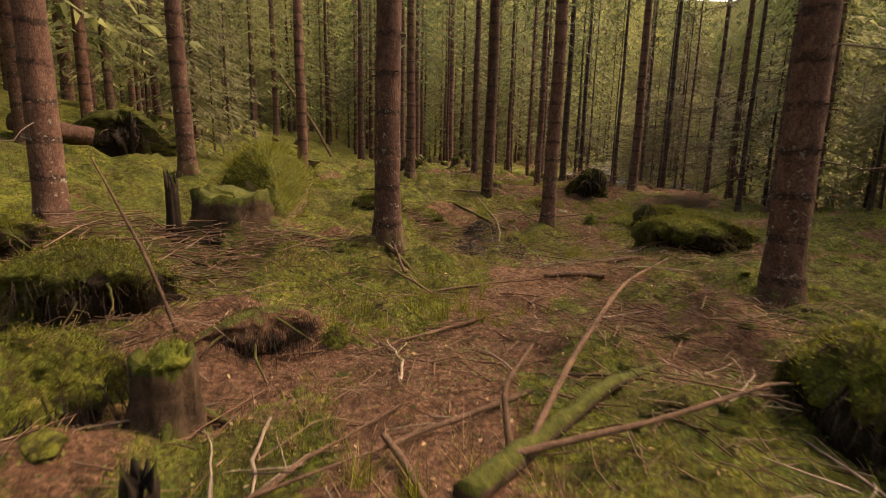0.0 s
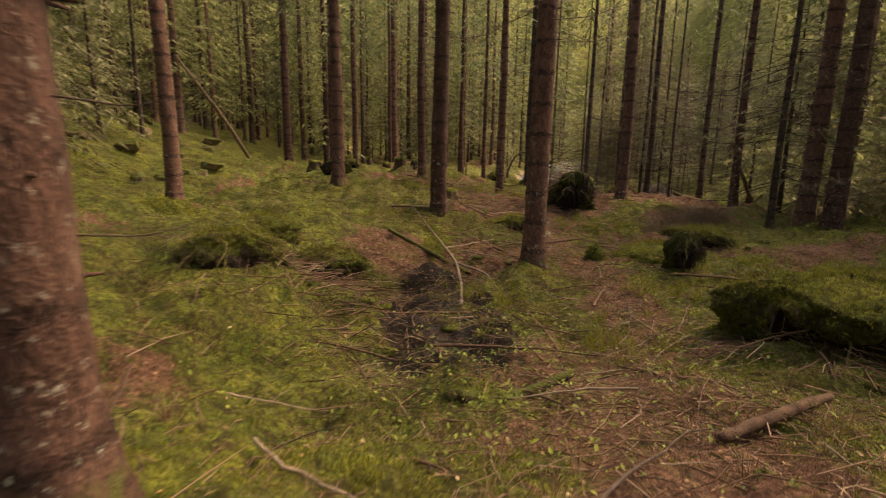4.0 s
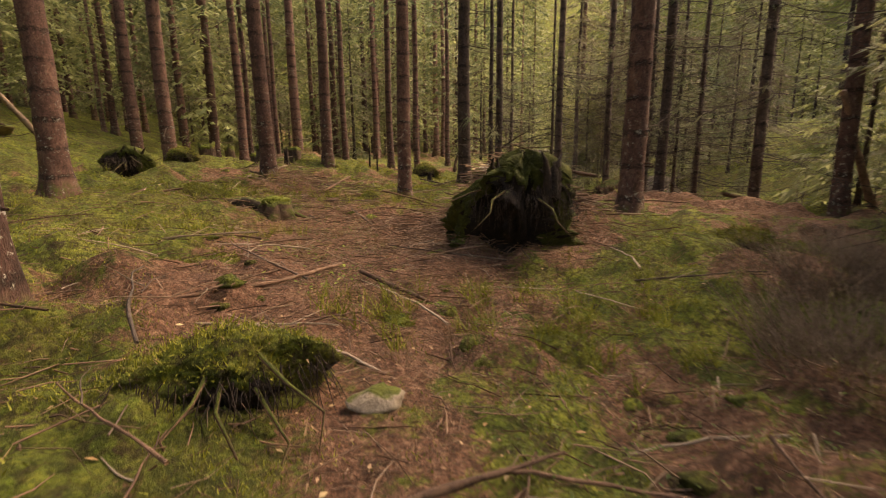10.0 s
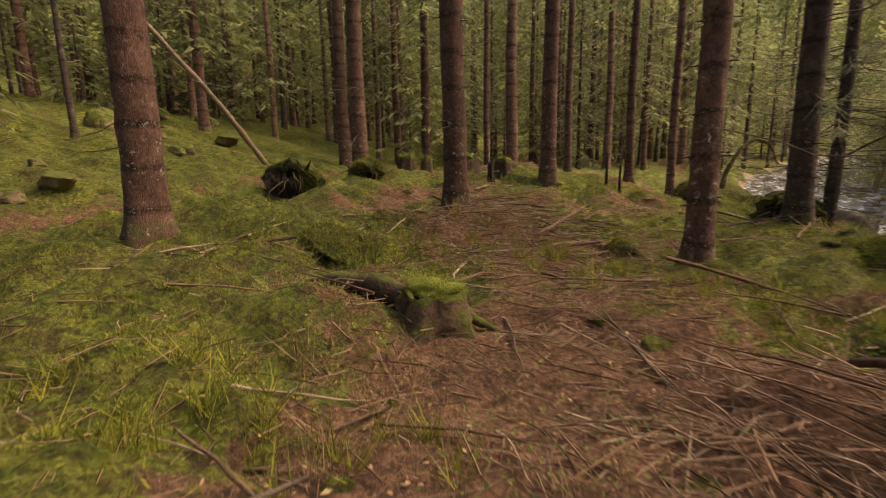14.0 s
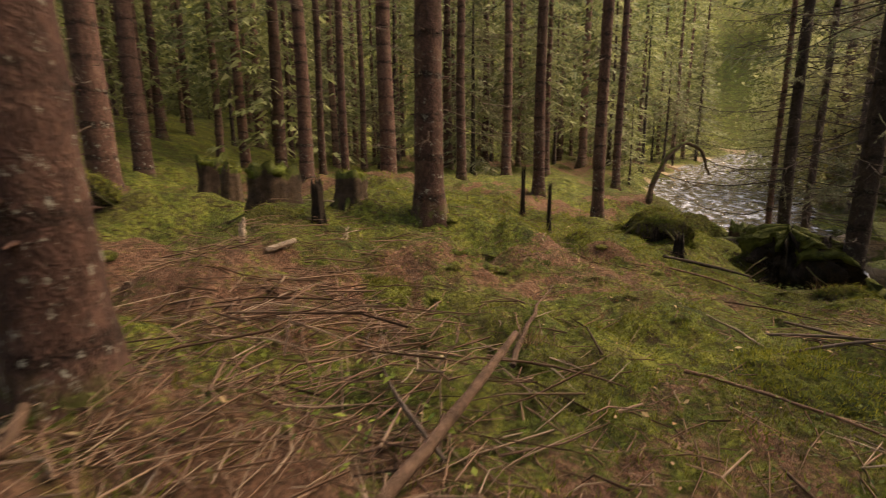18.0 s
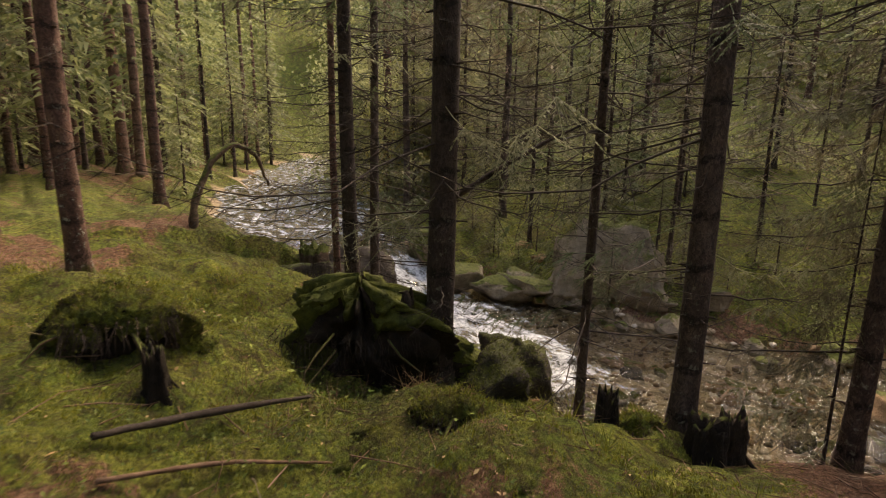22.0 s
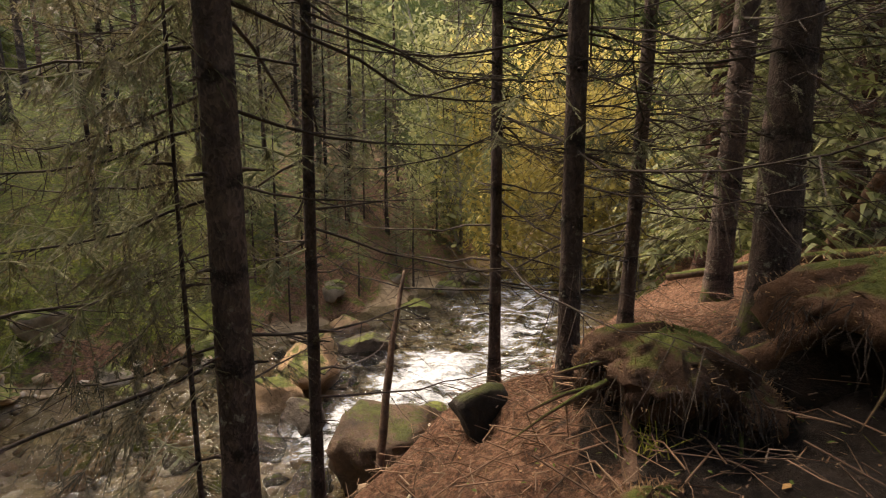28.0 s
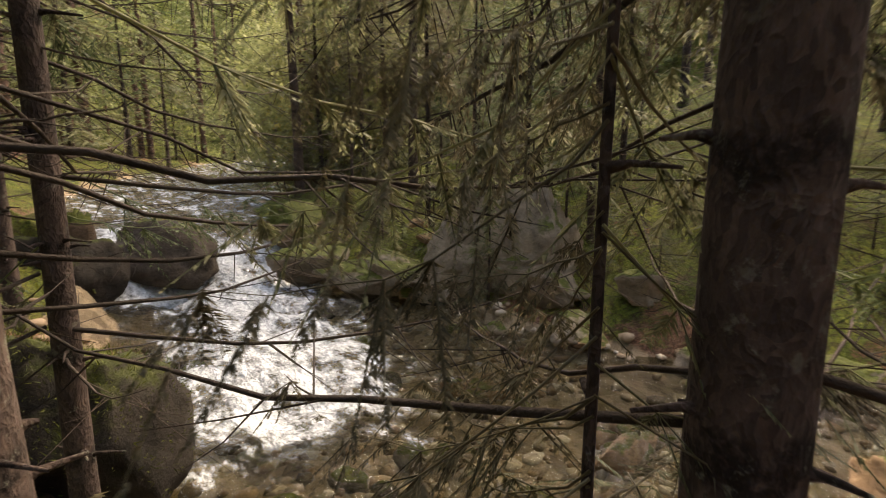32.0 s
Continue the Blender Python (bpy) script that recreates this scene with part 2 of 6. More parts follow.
def water_material():
    k = Mat("stream_water", 0.5)
    k.world_coords()
    streak = k.noise(3.2, 8, 0.75, (1.0, 0.55, 1.0))
    # white covers froth and also painted glints of the sky
    white = k.step(k.math("ADD", k.attr("foam_and_glint"), k.math("MULTIPLY", k.math("SUBTRACT", streak, 0.5), 2.1)), 0.45, 0.9)
    k.color(k.ramp(k.noise(14, 6, 0.7), (0.32, (0.3, 0.33, 0.35)), (0.68, (0.74, 0.77, 0.79))))
    k.bump(k.noise(2.6, 4, 0.6, (1.0, 0.6, 1.0)), 1.0, 0.25).bump(k.noise(9, 5, 0.65, (1.0, 0.6, 1.0)), 1.0, 0.06)
    normal = k.b.inputs["Normal"].links[0].from_socket
    clear = k.node("ShaderNodeBsdfTransparent")
    clear.inputs["Color"].default_value = (0.6, 0.6, 0.5, 1)
    gloss = k.node("ShaderNodeBsdfGlossy", Roughness=0.04)
    k.link(normal, gloss.inputs["Normal"])
    fres = k.node("ShaderNodeFresnel", IOR=1.33)
    k.link(normal, fres.inputs["Normal"])
    pool = k.node("ShaderNodeMixShader")
    k.link(fres.outputs[0], pool.inputs[0])
    k.link(clear.outputs[0], pool.inputs[1])
    k.link(gloss.outputs[0], pool.inputs[2])
    surf = k.node("ShaderNodeMixShader")
    k.link(white, surf.inputs[0])
    k.link(pool.outputs[0], surf.inputs[1])
    k.link(k.b.outputs[0], surf.inputs[2])
    k.link(surf.outputs[0], k.t.nodes["Material Output"].inputs["Surface"])
    return k.m


GROUND = ground_material()
BARK = bark_material("spruce_bark", (0.03, 0.016, 0.012), (0.092, 0.048, 0.037), (0.17, 0.1, 0.076), (0.36, 0.36, 0.3))
# paler copy of the bark for deep trees; distance haze is in its colour
BARK_FAR = bark_material("hazed_spruce_bark", (0.045, 0.026, 0.02), (0.13, 0.075, 0.057), (0.23, 0.145, 0.115), (0.36, 0.34, 0.28))
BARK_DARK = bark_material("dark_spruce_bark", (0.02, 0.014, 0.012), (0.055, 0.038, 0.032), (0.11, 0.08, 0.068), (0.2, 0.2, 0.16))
BARK_PALE = bark_material("pale_birch_bark", (0.1, 0.09, 0.075), (0.3, 0.28, 0.24), (0.45, 0.42, 0.37), (0.4, 0.4, 0.34))
TWIG = wood_material("dead_twig", (0.05, 0.035, 0.027), (0.16, 0.12, 0.092))
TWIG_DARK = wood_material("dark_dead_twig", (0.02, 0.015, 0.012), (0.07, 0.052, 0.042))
TWIG_BROWN = wood_material("brown_dead_twig", (0.11, 0.075, 0.05), (0.3, 0.22, 0.16))
STICK = wood_material("fallen_wood", (0.05, 0.03, 0.02), (0.2, 0.12, 0.08))
STICK_PALE = wood_material("barkless_wood", (0.19, 0.14, 0.1), (0.4, 0.32, 0.24))
LITTER = wood_material("needle_strewn_roots", (0.035, 0.018, 0.011), (0.13, 0.07, 0.042), 0.1)
MOSSY_WOOD = wood_material("mossy_rotten_wood", (0.022, 0.015, 0.01), (0.11, 0.07, 0.045), 0.5)
ROOT = wood_material("root_wood", (0.05, 0.03, 0.02), (0.17, 0.1, 0.065), 0.25)
# near-black earth colour that also carries the shade of the hollows
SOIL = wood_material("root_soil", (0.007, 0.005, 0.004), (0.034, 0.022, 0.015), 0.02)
ROCK = rock_material("mossy_rock", (0.1, 0.08, 0.055), (0.32, 0.26, 0.19), 0.42)
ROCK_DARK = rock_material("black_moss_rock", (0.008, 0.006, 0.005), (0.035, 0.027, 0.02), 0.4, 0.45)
ROCK_PALE = rock_material("pale_stream_rock", (0.12, 0.1, 0.075), (0.36, 0.295, 0.22), 0.3)
ROCK_BROWN = rock_material("brown_bank_rock", (0.02, 0.015, 0.011), (0.1, 0.062, 0.038), 0.08, 0.55)
ROCK_GREEN = rock_material("moss_grown_rock", (0.09, 0.07, 0.05), (0.27, 0.2, 0.13), 1.0, 0.9)
ROCK_WET = rock_material("wet_dark_rock", (0.018, 0.014, 0.011), (0.085, 0.065, 0.048), 0.1)
ROCK_RUST = rock_material("rusty_stream_rock", (0.16, 0.1, 0.06), (0.42, 0.27, 0.15), 0.22)
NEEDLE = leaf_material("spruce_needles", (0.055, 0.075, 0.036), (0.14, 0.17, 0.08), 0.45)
# lighter copy of the needles, with daylight and haze put into the colour
NEEDLE_LIT = leaf_material("sunlit_spruce_needles", (0.13, 0.155, 0.066), (0.28, 0.295, 0.135), 0.5)
NEEDLE_GREY = leaf_material("lichen_grown_twigs", (0.095, 0.105, 0.055), (0.23, 0.225, 0.13), 0.45)
LICHEN = leaf_material("brown_lichen_twigs", (0.06, 0.056, 0.032), (0.18, 0.155, 0.095), 0.4)
YELLOW = leaf_material("autumn_leaves", (0.5, 0.4, 0.12), (0.78, 0.68, 0.26), 0.5)
LIME = leaf_material("pale_green_leaves", (0.2, 0.215, 0.09), (0.38, 0.38, 0.18), 0.5)
HERB = leaf_material("wood_sorrel_leaves", (0.1, 0.16, 0.03), (0.25, 0.3, 0.06), 0.4, 1.2)
GRASS = leaf_material("moss_and_grass_blades", (0.07, 0.085, 0.012), (0.25, 0.25, 0.04), 0.35, 3.0)
GRASS_DARK = leaf_material("dark_moss_shoots", (0.03, 0.04, 0.007), (0.11, 0.12, 0.02), 0.3, 3.0)
DRY = leaf_material("dry_needles_and_straw", (0.14, 0.075, 0.04), (0.38, 0.25, 0.14), 0.2, 1.5)
BILBERRY = leaf_material("bilberry_leaves", (0.05, 0.1, 0.02), (0.2, 0.24, 0.05), 0.4, 1.2)
FALLEN = leaf_material("fallen_leaf", (0.3, 0.15, 0.05), (0.5, 0.4, 0.22), 0.2, 1.5)
WATER = water_material()


# ---------------------------------------------------------------- the lie of the land
def hashed(i, j, seed):
    n = np.sin(i * 127.1 + j * 311.7 + seed * 74.7) * 43758.5453
    return n - np.floor(n)


def vnoise(x, y, seed=0):
    i, j = np.floor(x), np.floor(y)
    u, v = x - i, y - j
    u, v = u * u * (3 - 2 * u), v * v * (3 - 2 * v)
    a, b = hashed(i, j, seed), hashed(i + 1, j, seed)
    c, d = hashed(i, j + 1, seed), hashed(i + 1, j + 1, seed)
    return a + (b - a) * u + (c - a) * v + (a - b - c + d) * u * v - 0.5


STREAM = [(40, 80, 1.6, 4.0), (22, 60, .2, 3.5), (14, 46, -.6, 3.0), (11.9, 41, -1.0, 2.2), (12.3, 37.7, -1.25, 1.6), (12.6, 36.2, -2.15, 2.0),
          (12.6, 31.5, -2.2, 2.2), (13.7, 28.6, -2.22, 2.3), (15.2, 26, -2.3, 2.2), (17.6, 23.3, -2.45, 2.4), (21, 20, -2.7, 2.6), (28, 14, -3.2, 3.0), (60, -10, -5, 3.0)]
def stream_at(x,y):
    best=np.full(np.shape(x),1e9); zz=np.zeros(np.shape(x)); side=np.zeros(np.shape(x))
    for (x0,y0,z0,w0),(x1,y1,z1,w1) in zip(STREAM,STREAM[1:]):
        dx,dy=x1-x0,y1-y0; u=np.clip(((x-x0)*dx+(y-y0)*dy)/(dx*dx+dy*dy),0,1)
        px,py=x-x0-u*dx,y-y0-u*dy; d=np.hypot(px,py)-(w0+u*(w1-w0))
        m=d<best; best=np.where(m,d,best); zz=np.where(m,z0+u*(z1-z0),zz); side=np.where(m,np.sign(dx*py-dy*px),side)
    return best,zz,side
def base(x,y):
    s,wz,side=stream_at(x,y)
    west=.1+.3*np.clip(-5-x,0,9)+.14*np.clip(-14-x,0,16)+.012*np.maximum(0,y-20)-.02*np.maximum(0,10-y)
    west=np.where(x<-30,west*.0+5.04+.012*np.maximum(0,y-20)-.02*np.maximum(0,10-y),west)
    east=-1.0+.24*np.minimum(np.maximum(s,0),45)
    land=np.where(side>0,east,west)
    k=1-np.exp(-np.maximum(s,0)/2.0)
    bed=wz-.05-.3*np.clip(-s/1.2,0,1)
    u=np.clip((np.hypot(x-6,y-24)-46)/50,0,1)
    return np.where(s>0,wz-.05+(land-wz+.05)*k,bed)+34*u*u*(3-2*u)*(.05+.95*smooth(4,32,s))

# mounds and hollows: x, y, reach, height
MOUNDS = [(-1.0, 0.0, 2.2, 0.24), (-5.0, 5.0, 3.0, 0.41), (-0.8, 6.4, 1.6, -0.11), (3.0, 5.0, 2.5, -0.05), (-5.0, 10.5, 3.0, 0.66), (1.2, 10.0, 2.5, -0.78), (6.0, 11.0, 3.0, -0.43), (2.5, 13.5, 2.2, -0.29), (-3.0, 15.0, 4.0, 0.16), (5.0, 16.0, 2.5, -0.39), (10.0, 16.5, 3.0, -0.40), (8.0, 20.5, 2.5, -0.1), (4.0, 20.0, 2.5, -0.24), (-1.0, 22.0, 3.0, 0.11), (1.8, 25.0, 2.2, -0.00), (4.8, 24.5, 2.2, -0.23), (-3.0, 29.0, 4.0, 0.39), (2.5, 30.0, 3.0, 0.34), (6.0, 28.0, 2.2, -0.34), (6.0, 34.5, 3.0, -0.37), (8.6, 30.8, 1.8, -0.35), (10.5, 27.0, 2.2, -0.39), (11.5, 23.8, 2.5, 0.26), (-9.0, 20.0, 5.0, -0.52)]

ROOT_MOUNDS = [(-0.83, 6.4, 0.95, 0.3), (1.56, 24.9, 0.8, 0.27), (6.43, 26.52, 0.9, 0.35), (1.3, 32.9, 1.6, 0.5), (8.7, 32.4, 0.9, 0.4),
               (11.8, 25.9, 1.1, 0.25), (10.6, 25.75, 0.9, -0.16), (3.5, 24.2, 0.6, -0.14), (11.0, 27.2, 0.8, 0.3), (5.85, 19.75, 0.9, 0.75)]
TRAIL = [(0.0, -6), (0.0, 0), (-0.2, 2), (0.1, 3.5), (0.7, 5.3), (1.7, 7.2), (2.7, 9.0), (3.5, 10.8), (3.8, 12.4), (3.8, 14.2), (3.9, 16), (3.3, 18), (2.9, 21), (3.0, 23), (3.6, 24.5), (4.9, 26), (6.2, 26.9), (8.2, 27), (9.2, 26.9), (10.3, 27.1)]


def smooth(lo, hi, v):
    u = np.clip((v - lo) / (hi - lo), 0, 1)
    return u * u * (3 - 2 * u)


def off_trail(x, y):
    best = np.full(np.shape(x), 1e9)
    for (x0, y0), (x1, y1) in zip(TRAIL, TRAIL[1:]):
        dx, dy = x1 - x0, y1 - y0
        u = np.clip(((x - x0) * dx + (y - y0) * dy) / (dx * dx + dy * dy), 0, 1)
        best = np.minimum(best, np.hypot(x - x0 - u * dx, y - y0 - u * dy))
    return best


def land(x, y):
    h = base(x, y)
    for cx, cy, reach, up in MOUNDS + ROOT_MOUNDS:
        h = h + up * np.exp(-((x - cx) ** 2 + (y - cy) ** 2) / reach ** 2)
    s, wz, side = stream_at(x, y)
    rough = 0.25 + 0.75 * smooth(0.2, 1.6, off_trail(x, y))
    wet = 1 - 0.8 * smooth(0.3, -0.3, s)
    h = h + rough * wet * (0.55 * np.abs(vnoise(x / 0.95, y / 0.95, 5)) + 0.3 * np.abs(vnoise(x / 0.45, y / 0.45, 6)) - 0.15)
    h = h + rough * wet * (0.3 * vnoise(x / 1.3, y / 1.3, 1) + 0.15 * vnoise(x / 0.55, y / 0.55, 2)) + wet * (0.07 * vnoise(x / 0.25, y / 0.25, 3) + 0.03 * vnoise(x / 0.12, y / 0.12, 4))
    h = h + (0.4 + 0.6 * rough) * wet * 0.11 * np.abs(vnoise(x / 0.22 + 0.6 * vnoise(x, y, 8), y / 0.22, 7))
    return h


def ground_z(x, y):
    return float(land(np.array([float(x)]), np.array([float(y)]))[0])


def litter_at(x, y):
    """1 where needles and bare earth cover the ground, 0 where moss does."""
    worn = 1 - smooth(0.25, 0.75, off_trail(x, y) + 0.5 * vnoise(x / 0.7, y / 0.7, 8))
    patch = smooth(-0.02, 0.22, vnoise(x / 1.9, y / 1.9, 11) + 0.5 * vnoise(x / 0.6, y / 0.6, 12) - 0.05)
    late = smooth(15.0, 17.0, y) * (1 - smooth(20.5, 23.0, y)) * (1 - smooth(0.8, 2.4, np.abs(x - 3.6)))
    bank = 0.75 * smooth(8.9, 10.2, x) * (1 - smooth(27.2, 28.6, y)) * smooth(19.0, 21.0, y)
    bank = bank + np.exp(-((x + 1.4) ** 2 + (y - 3.5) ** 2) / 0.9) + 0.8 * np.exp(-((x - 2.6) ** 2 + (y - 23.8) ** 2) / 2.5) + 0.5 * np.exp(-((x - 6.9) ** 2 + (y - 28.0) ** 2) / 0.7)
    mossy = 0.6 * smooth(-5.0, -7.5, x) + 0.35 * smooth(-0.5, 1.5, x - np.interp(y, [20, 26, 29, 35, 46], [22, 17.5, 16, 14.5, 17])) + 0.3 * np.exp(-((x - 5.4) ** 2 + (y - 26.6) ** 2) / 5.0) + np.exp(-((x + 0.8) ** 2 + (y - 6.2) ** 2) / 1.6) + 0.8 * np.exp(-((x + 2) ** 2 + (y - 20) ** 2) / 9.0)
    return np.clip(np.maximum.reduce([np.where(y < 6.8, 1.0, 0.46) * worn, 0.45 * patch, 0.8 * late, 0.95 * bank]) - mossy, 0, 1)


# wet mud at the first spot; the others put shade into dark soil
def mud_and_shade_at(x, y):
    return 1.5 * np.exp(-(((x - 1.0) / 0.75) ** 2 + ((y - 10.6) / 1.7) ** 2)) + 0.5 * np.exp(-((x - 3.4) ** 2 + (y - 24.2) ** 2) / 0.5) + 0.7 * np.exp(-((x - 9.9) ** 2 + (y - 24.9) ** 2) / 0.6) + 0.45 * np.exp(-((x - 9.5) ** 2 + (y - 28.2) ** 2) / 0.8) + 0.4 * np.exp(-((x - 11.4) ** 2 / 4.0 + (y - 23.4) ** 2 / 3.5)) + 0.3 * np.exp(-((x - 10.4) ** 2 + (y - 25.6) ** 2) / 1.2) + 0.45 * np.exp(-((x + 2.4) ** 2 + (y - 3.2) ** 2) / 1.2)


# ---------------------------------------------------------------- mesh building
class Geo:
    """Gathers pieces of one mesh."""

    def __init__(self):
        self.v, self.f, self.n = [], [], 0

    def add(self, verts, faces):
        self.v.append(np.asarray(verts, float).reshape(-1, 3))
        self.f.append(np.asarray(faces, int) + self.n)
        self.n += len(self.v[-1])

    def mesh(self, name, material, even=True):
        me = bpy.data.meshes.new(name)
        verts = np.concatenate(self.v)
        sizes = np.concatenate([np.full(len(f), f.shape[1]) for f in self.f])
        loops = np.concatenate([f.reshape(-1) for f in self.f])
        me.vertices.add(len(verts))
        me.vertices.foreach_set("co", verts.reshape(-1))
        me.loops.add(len(loops))
        me.loops.foreach_set("vertex_index", loops.astype(np.int32))
        me.polygons.add(len(sizes))
        me.polygons.foreach_set("loop_start", (np.cumsum(sizes) - sizes).astype(np.int32))
        me.materials.append(material)
        if even:
            me.polygons.foreach_set("use_smooth", np.ones(len(sizes), bool))
        me.update(calc_edges=True)
        return me


def tube(points, radii, sides, start=0.0):
    """Verts and quads of a tapering tube along points, closed at the far end by its thinness."""
    p = np.asarray(points, float)
    r = np.asarray(radii, float)
    d = np.gradient(p, axis=0)
    d /= np.linalg.norm(d, axis=1)[:, None] + 1e-9
    ref = np.array([0.0, 0.0, 1.0]) if abs(d[0][2]) < 0.8 else np.array([1.0, 0.0, 0.0])
    a = np.cross(d, ref)
    a /= np.linalg.norm(a, axis=1)[:, None] + 1e-9
    b = np.cross(d, a)
    t = start + np.arange(sides) * 2 * math.pi / sides
    ring = p[:, None] + r[:, None, None] * (np.cos(t)[None, :, None] * a[:, None] + np.sin(t)[None, :, None] * b[:, None])
    n = len(p)
    i, j = np.meshgrid(np.arange(n - 1), np.arange(sides), indexing="ij")
    k = (j + 1) % sides
    faces = np.stack([i * sides + j, i * sides + k, (i + 1) * sides + k, (i + 1) * sides + j], -1).reshape(-1, 4)
    return ring.reshape(-1, 3), faces


def part(name, me, parent, label="", m=None):
    ob = new(name, me)
    ob.parent = parent
    if m is not None:
        ob.matrix_basis = m
    if label:
        ob["label"] = label
    return ob


def thing(name, x, y, z, label, category, group="", kind="", turn=0.0):
    ob = new(name)
    ob.matrix_basis = pose(x, y, z, 0, 0, turn)
    return tagged(ob, label, category, group, kind)


# ---------------------------------------------------------------- ground and water
def spread(lo, hi, cell, far_lo, far_hi):
    mid = list(np.arange(lo, hi + cell / 2, cell))
    left, right, stepw = [], [], cell
    v = lo
    while v > far_lo:
        stepw *= 1.3
        v -= stepw
        left.append(v)
    v, stepw = mid[-1], cell
    while v < far_hi:
        stepw *= 1.3
        v += stepw
        right.append(v)
    return np.array(left[::-1] + mid + right)


gx, gy = np.meshgrid(spread(-6.5, 16.5, 0.075, -350, 350), spread(-2, 37, 0.075, -350, 380), indexing="ij")
gz = land(gx, gy)
ni, nj = gx.shape
ii, jj = np.meshgrid(np.arange(ni - 1), np.arange(nj - 1), indexing="ij")
quads = np.stack([ii * nj + jj, (ii + 1) * nj + jj, (ii + 1) * nj + jj + 1, ii * nj + jj + 1], -1).reshape(-1, 4)
g = Geo()
g.add(np.stack([gx, gy, gz], -1).reshape(-1, 3), quads)
ground_mesh = g.mesh("ground", GROUND)
s_all, wz_all, side_all = stream_at(gx, gy)
for key, values in (("litter", litter_at(gx, gy)), ("mud_and_shade", mud_and_shade_at(gx, gy)), ("bed", smooth(0.5, -0.1, s_all + 0.5 * vnoise(gx, gy, 21)))):
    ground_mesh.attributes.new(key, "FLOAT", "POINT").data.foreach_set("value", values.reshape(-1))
tagged(new("ground", ground_mesh), "mossy forest floor with needle litter and a trodden trail", "ground", kind="structure")


def stream_mesh():
    rows, foam_and_glint, u_all = [], [], np.linspace(-1, 1, 33)
    pts = []
    for (x0, y0, z0, w0), (x1, y1, z1, w1) in zip(STREAM, STREAM[1:]):
        n = max(2, int(math.hypot(x1 - x0, y1 - y0) / 0.16)) if math.hypot(x0 - 13, y0 - 30) < 25 else 12
        for q in range(n):
            u = q / n
            pts.append((x0 + u * (x1 - x0), y0 + u * (y1 - y0), z0 + u * (z1 - z0), w0 + u * (w1 - w0)))
    pts = np.array(pts)
    kernel = np.ones(9) / 9
    for c in range(2):
        pts[4:-4, c] = np.convolve(pts[:, c], kernel, "valid")
    d = np.gradient(pts[:, :2], axis=0)
    d /= np.linalg.norm(d, axis=1)[:, None]
    nrm = np.stack([-d[:, 1], d[:, 0]], -1)
    X = pts[:, None, 0] + u_all[None] * nrm[:, None, 0] * (pts[:, None, 3] + 0.45)
    Y = pts[:, None, 1] + u_all[None] * nrm[:, None, 1] * (pts[:, None, 3] + 0.45)
    Z = np.repeat(pts[:, None, 2], len(u_all), 1)
    def run(x0, y0, x1, y1, reach):
        dx, dy = x1 - x0, y1 - y0
        u = np.clip(((X - x0) * dx + (Y - y0) * dy) / (dx * dx + dy * dy), 0, 1)
        return np.exp(-((X - x0 - u * dx) ** 2 + (Y - y0 - u * dy) ** 2) / reach ** 2)

    fall = np.exp(-((Y - 36.9) / 0.85) ** 2)
    # the run below the fall also paints sky glints onto the pool
    rapids = 1.25 * run(12.7, 36.0, 11.9, 31.8, 1.35) + 1.0 * run(14.9, 25.2, 13.4, 26.9, 0.6) + 0.8 * run(15.6, 24.0, 21.0, 20.0, 1.7) + 0.8 * run(11.0, 38.4, 11.2, 37.0, 0.6)
    upstream = 0.6 * smooth(37.5, 40, Y)
    chop = 0.25 + fall + rapids + upstream
    Z = Z + chop * (0.16 * vnoise(X / 0.5, Y / 0.5, 31) + 0.09 * vnoise(X / 0.2, Y / 0.2, 32)) + 0.05 * vnoise(X / 0.35, Y / 0.35, 33)
    n, k = X.shape
    i, j = np.meshgrid(np.arange(n - 1), np.arange(k - 1), indexing="ij")
    q = np.stack([i * k + j, (i + 1) * k + j, (i + 1) * k + j + 1, i * k + j + 1], -1).reshape(-1, 4)
    e1, e2 = (X[1, 0] - X[0, 0], Y[1, 0] - Y[0, 0]), (X[0, 1] - X[0, 0], Y[0, 1] - Y[0, 0])
    if e1[0] * e2[1] - e1[1] * e2[0] < 0:
        q = q[:, ::-1]
    geo = Geo()
    geo.add(np.stack([X, Y, Z], -1).reshape(-1, 3), q)
    me = geo.mesh("water", WATER)
    me.attributes.new("foam_and_glint", "FLOAT", "POINT").data.foreach_set("value", np.clip(0.2 + 0.6 * fall + 0.5 * rapids + 0.6 * upstream, 0, 0.78).reshape(-1))
    return me


tagged(new("water", stream_mesh()), "shallow rushing forest stream, white with froth and painted sky glints", "stream", kind="structure")


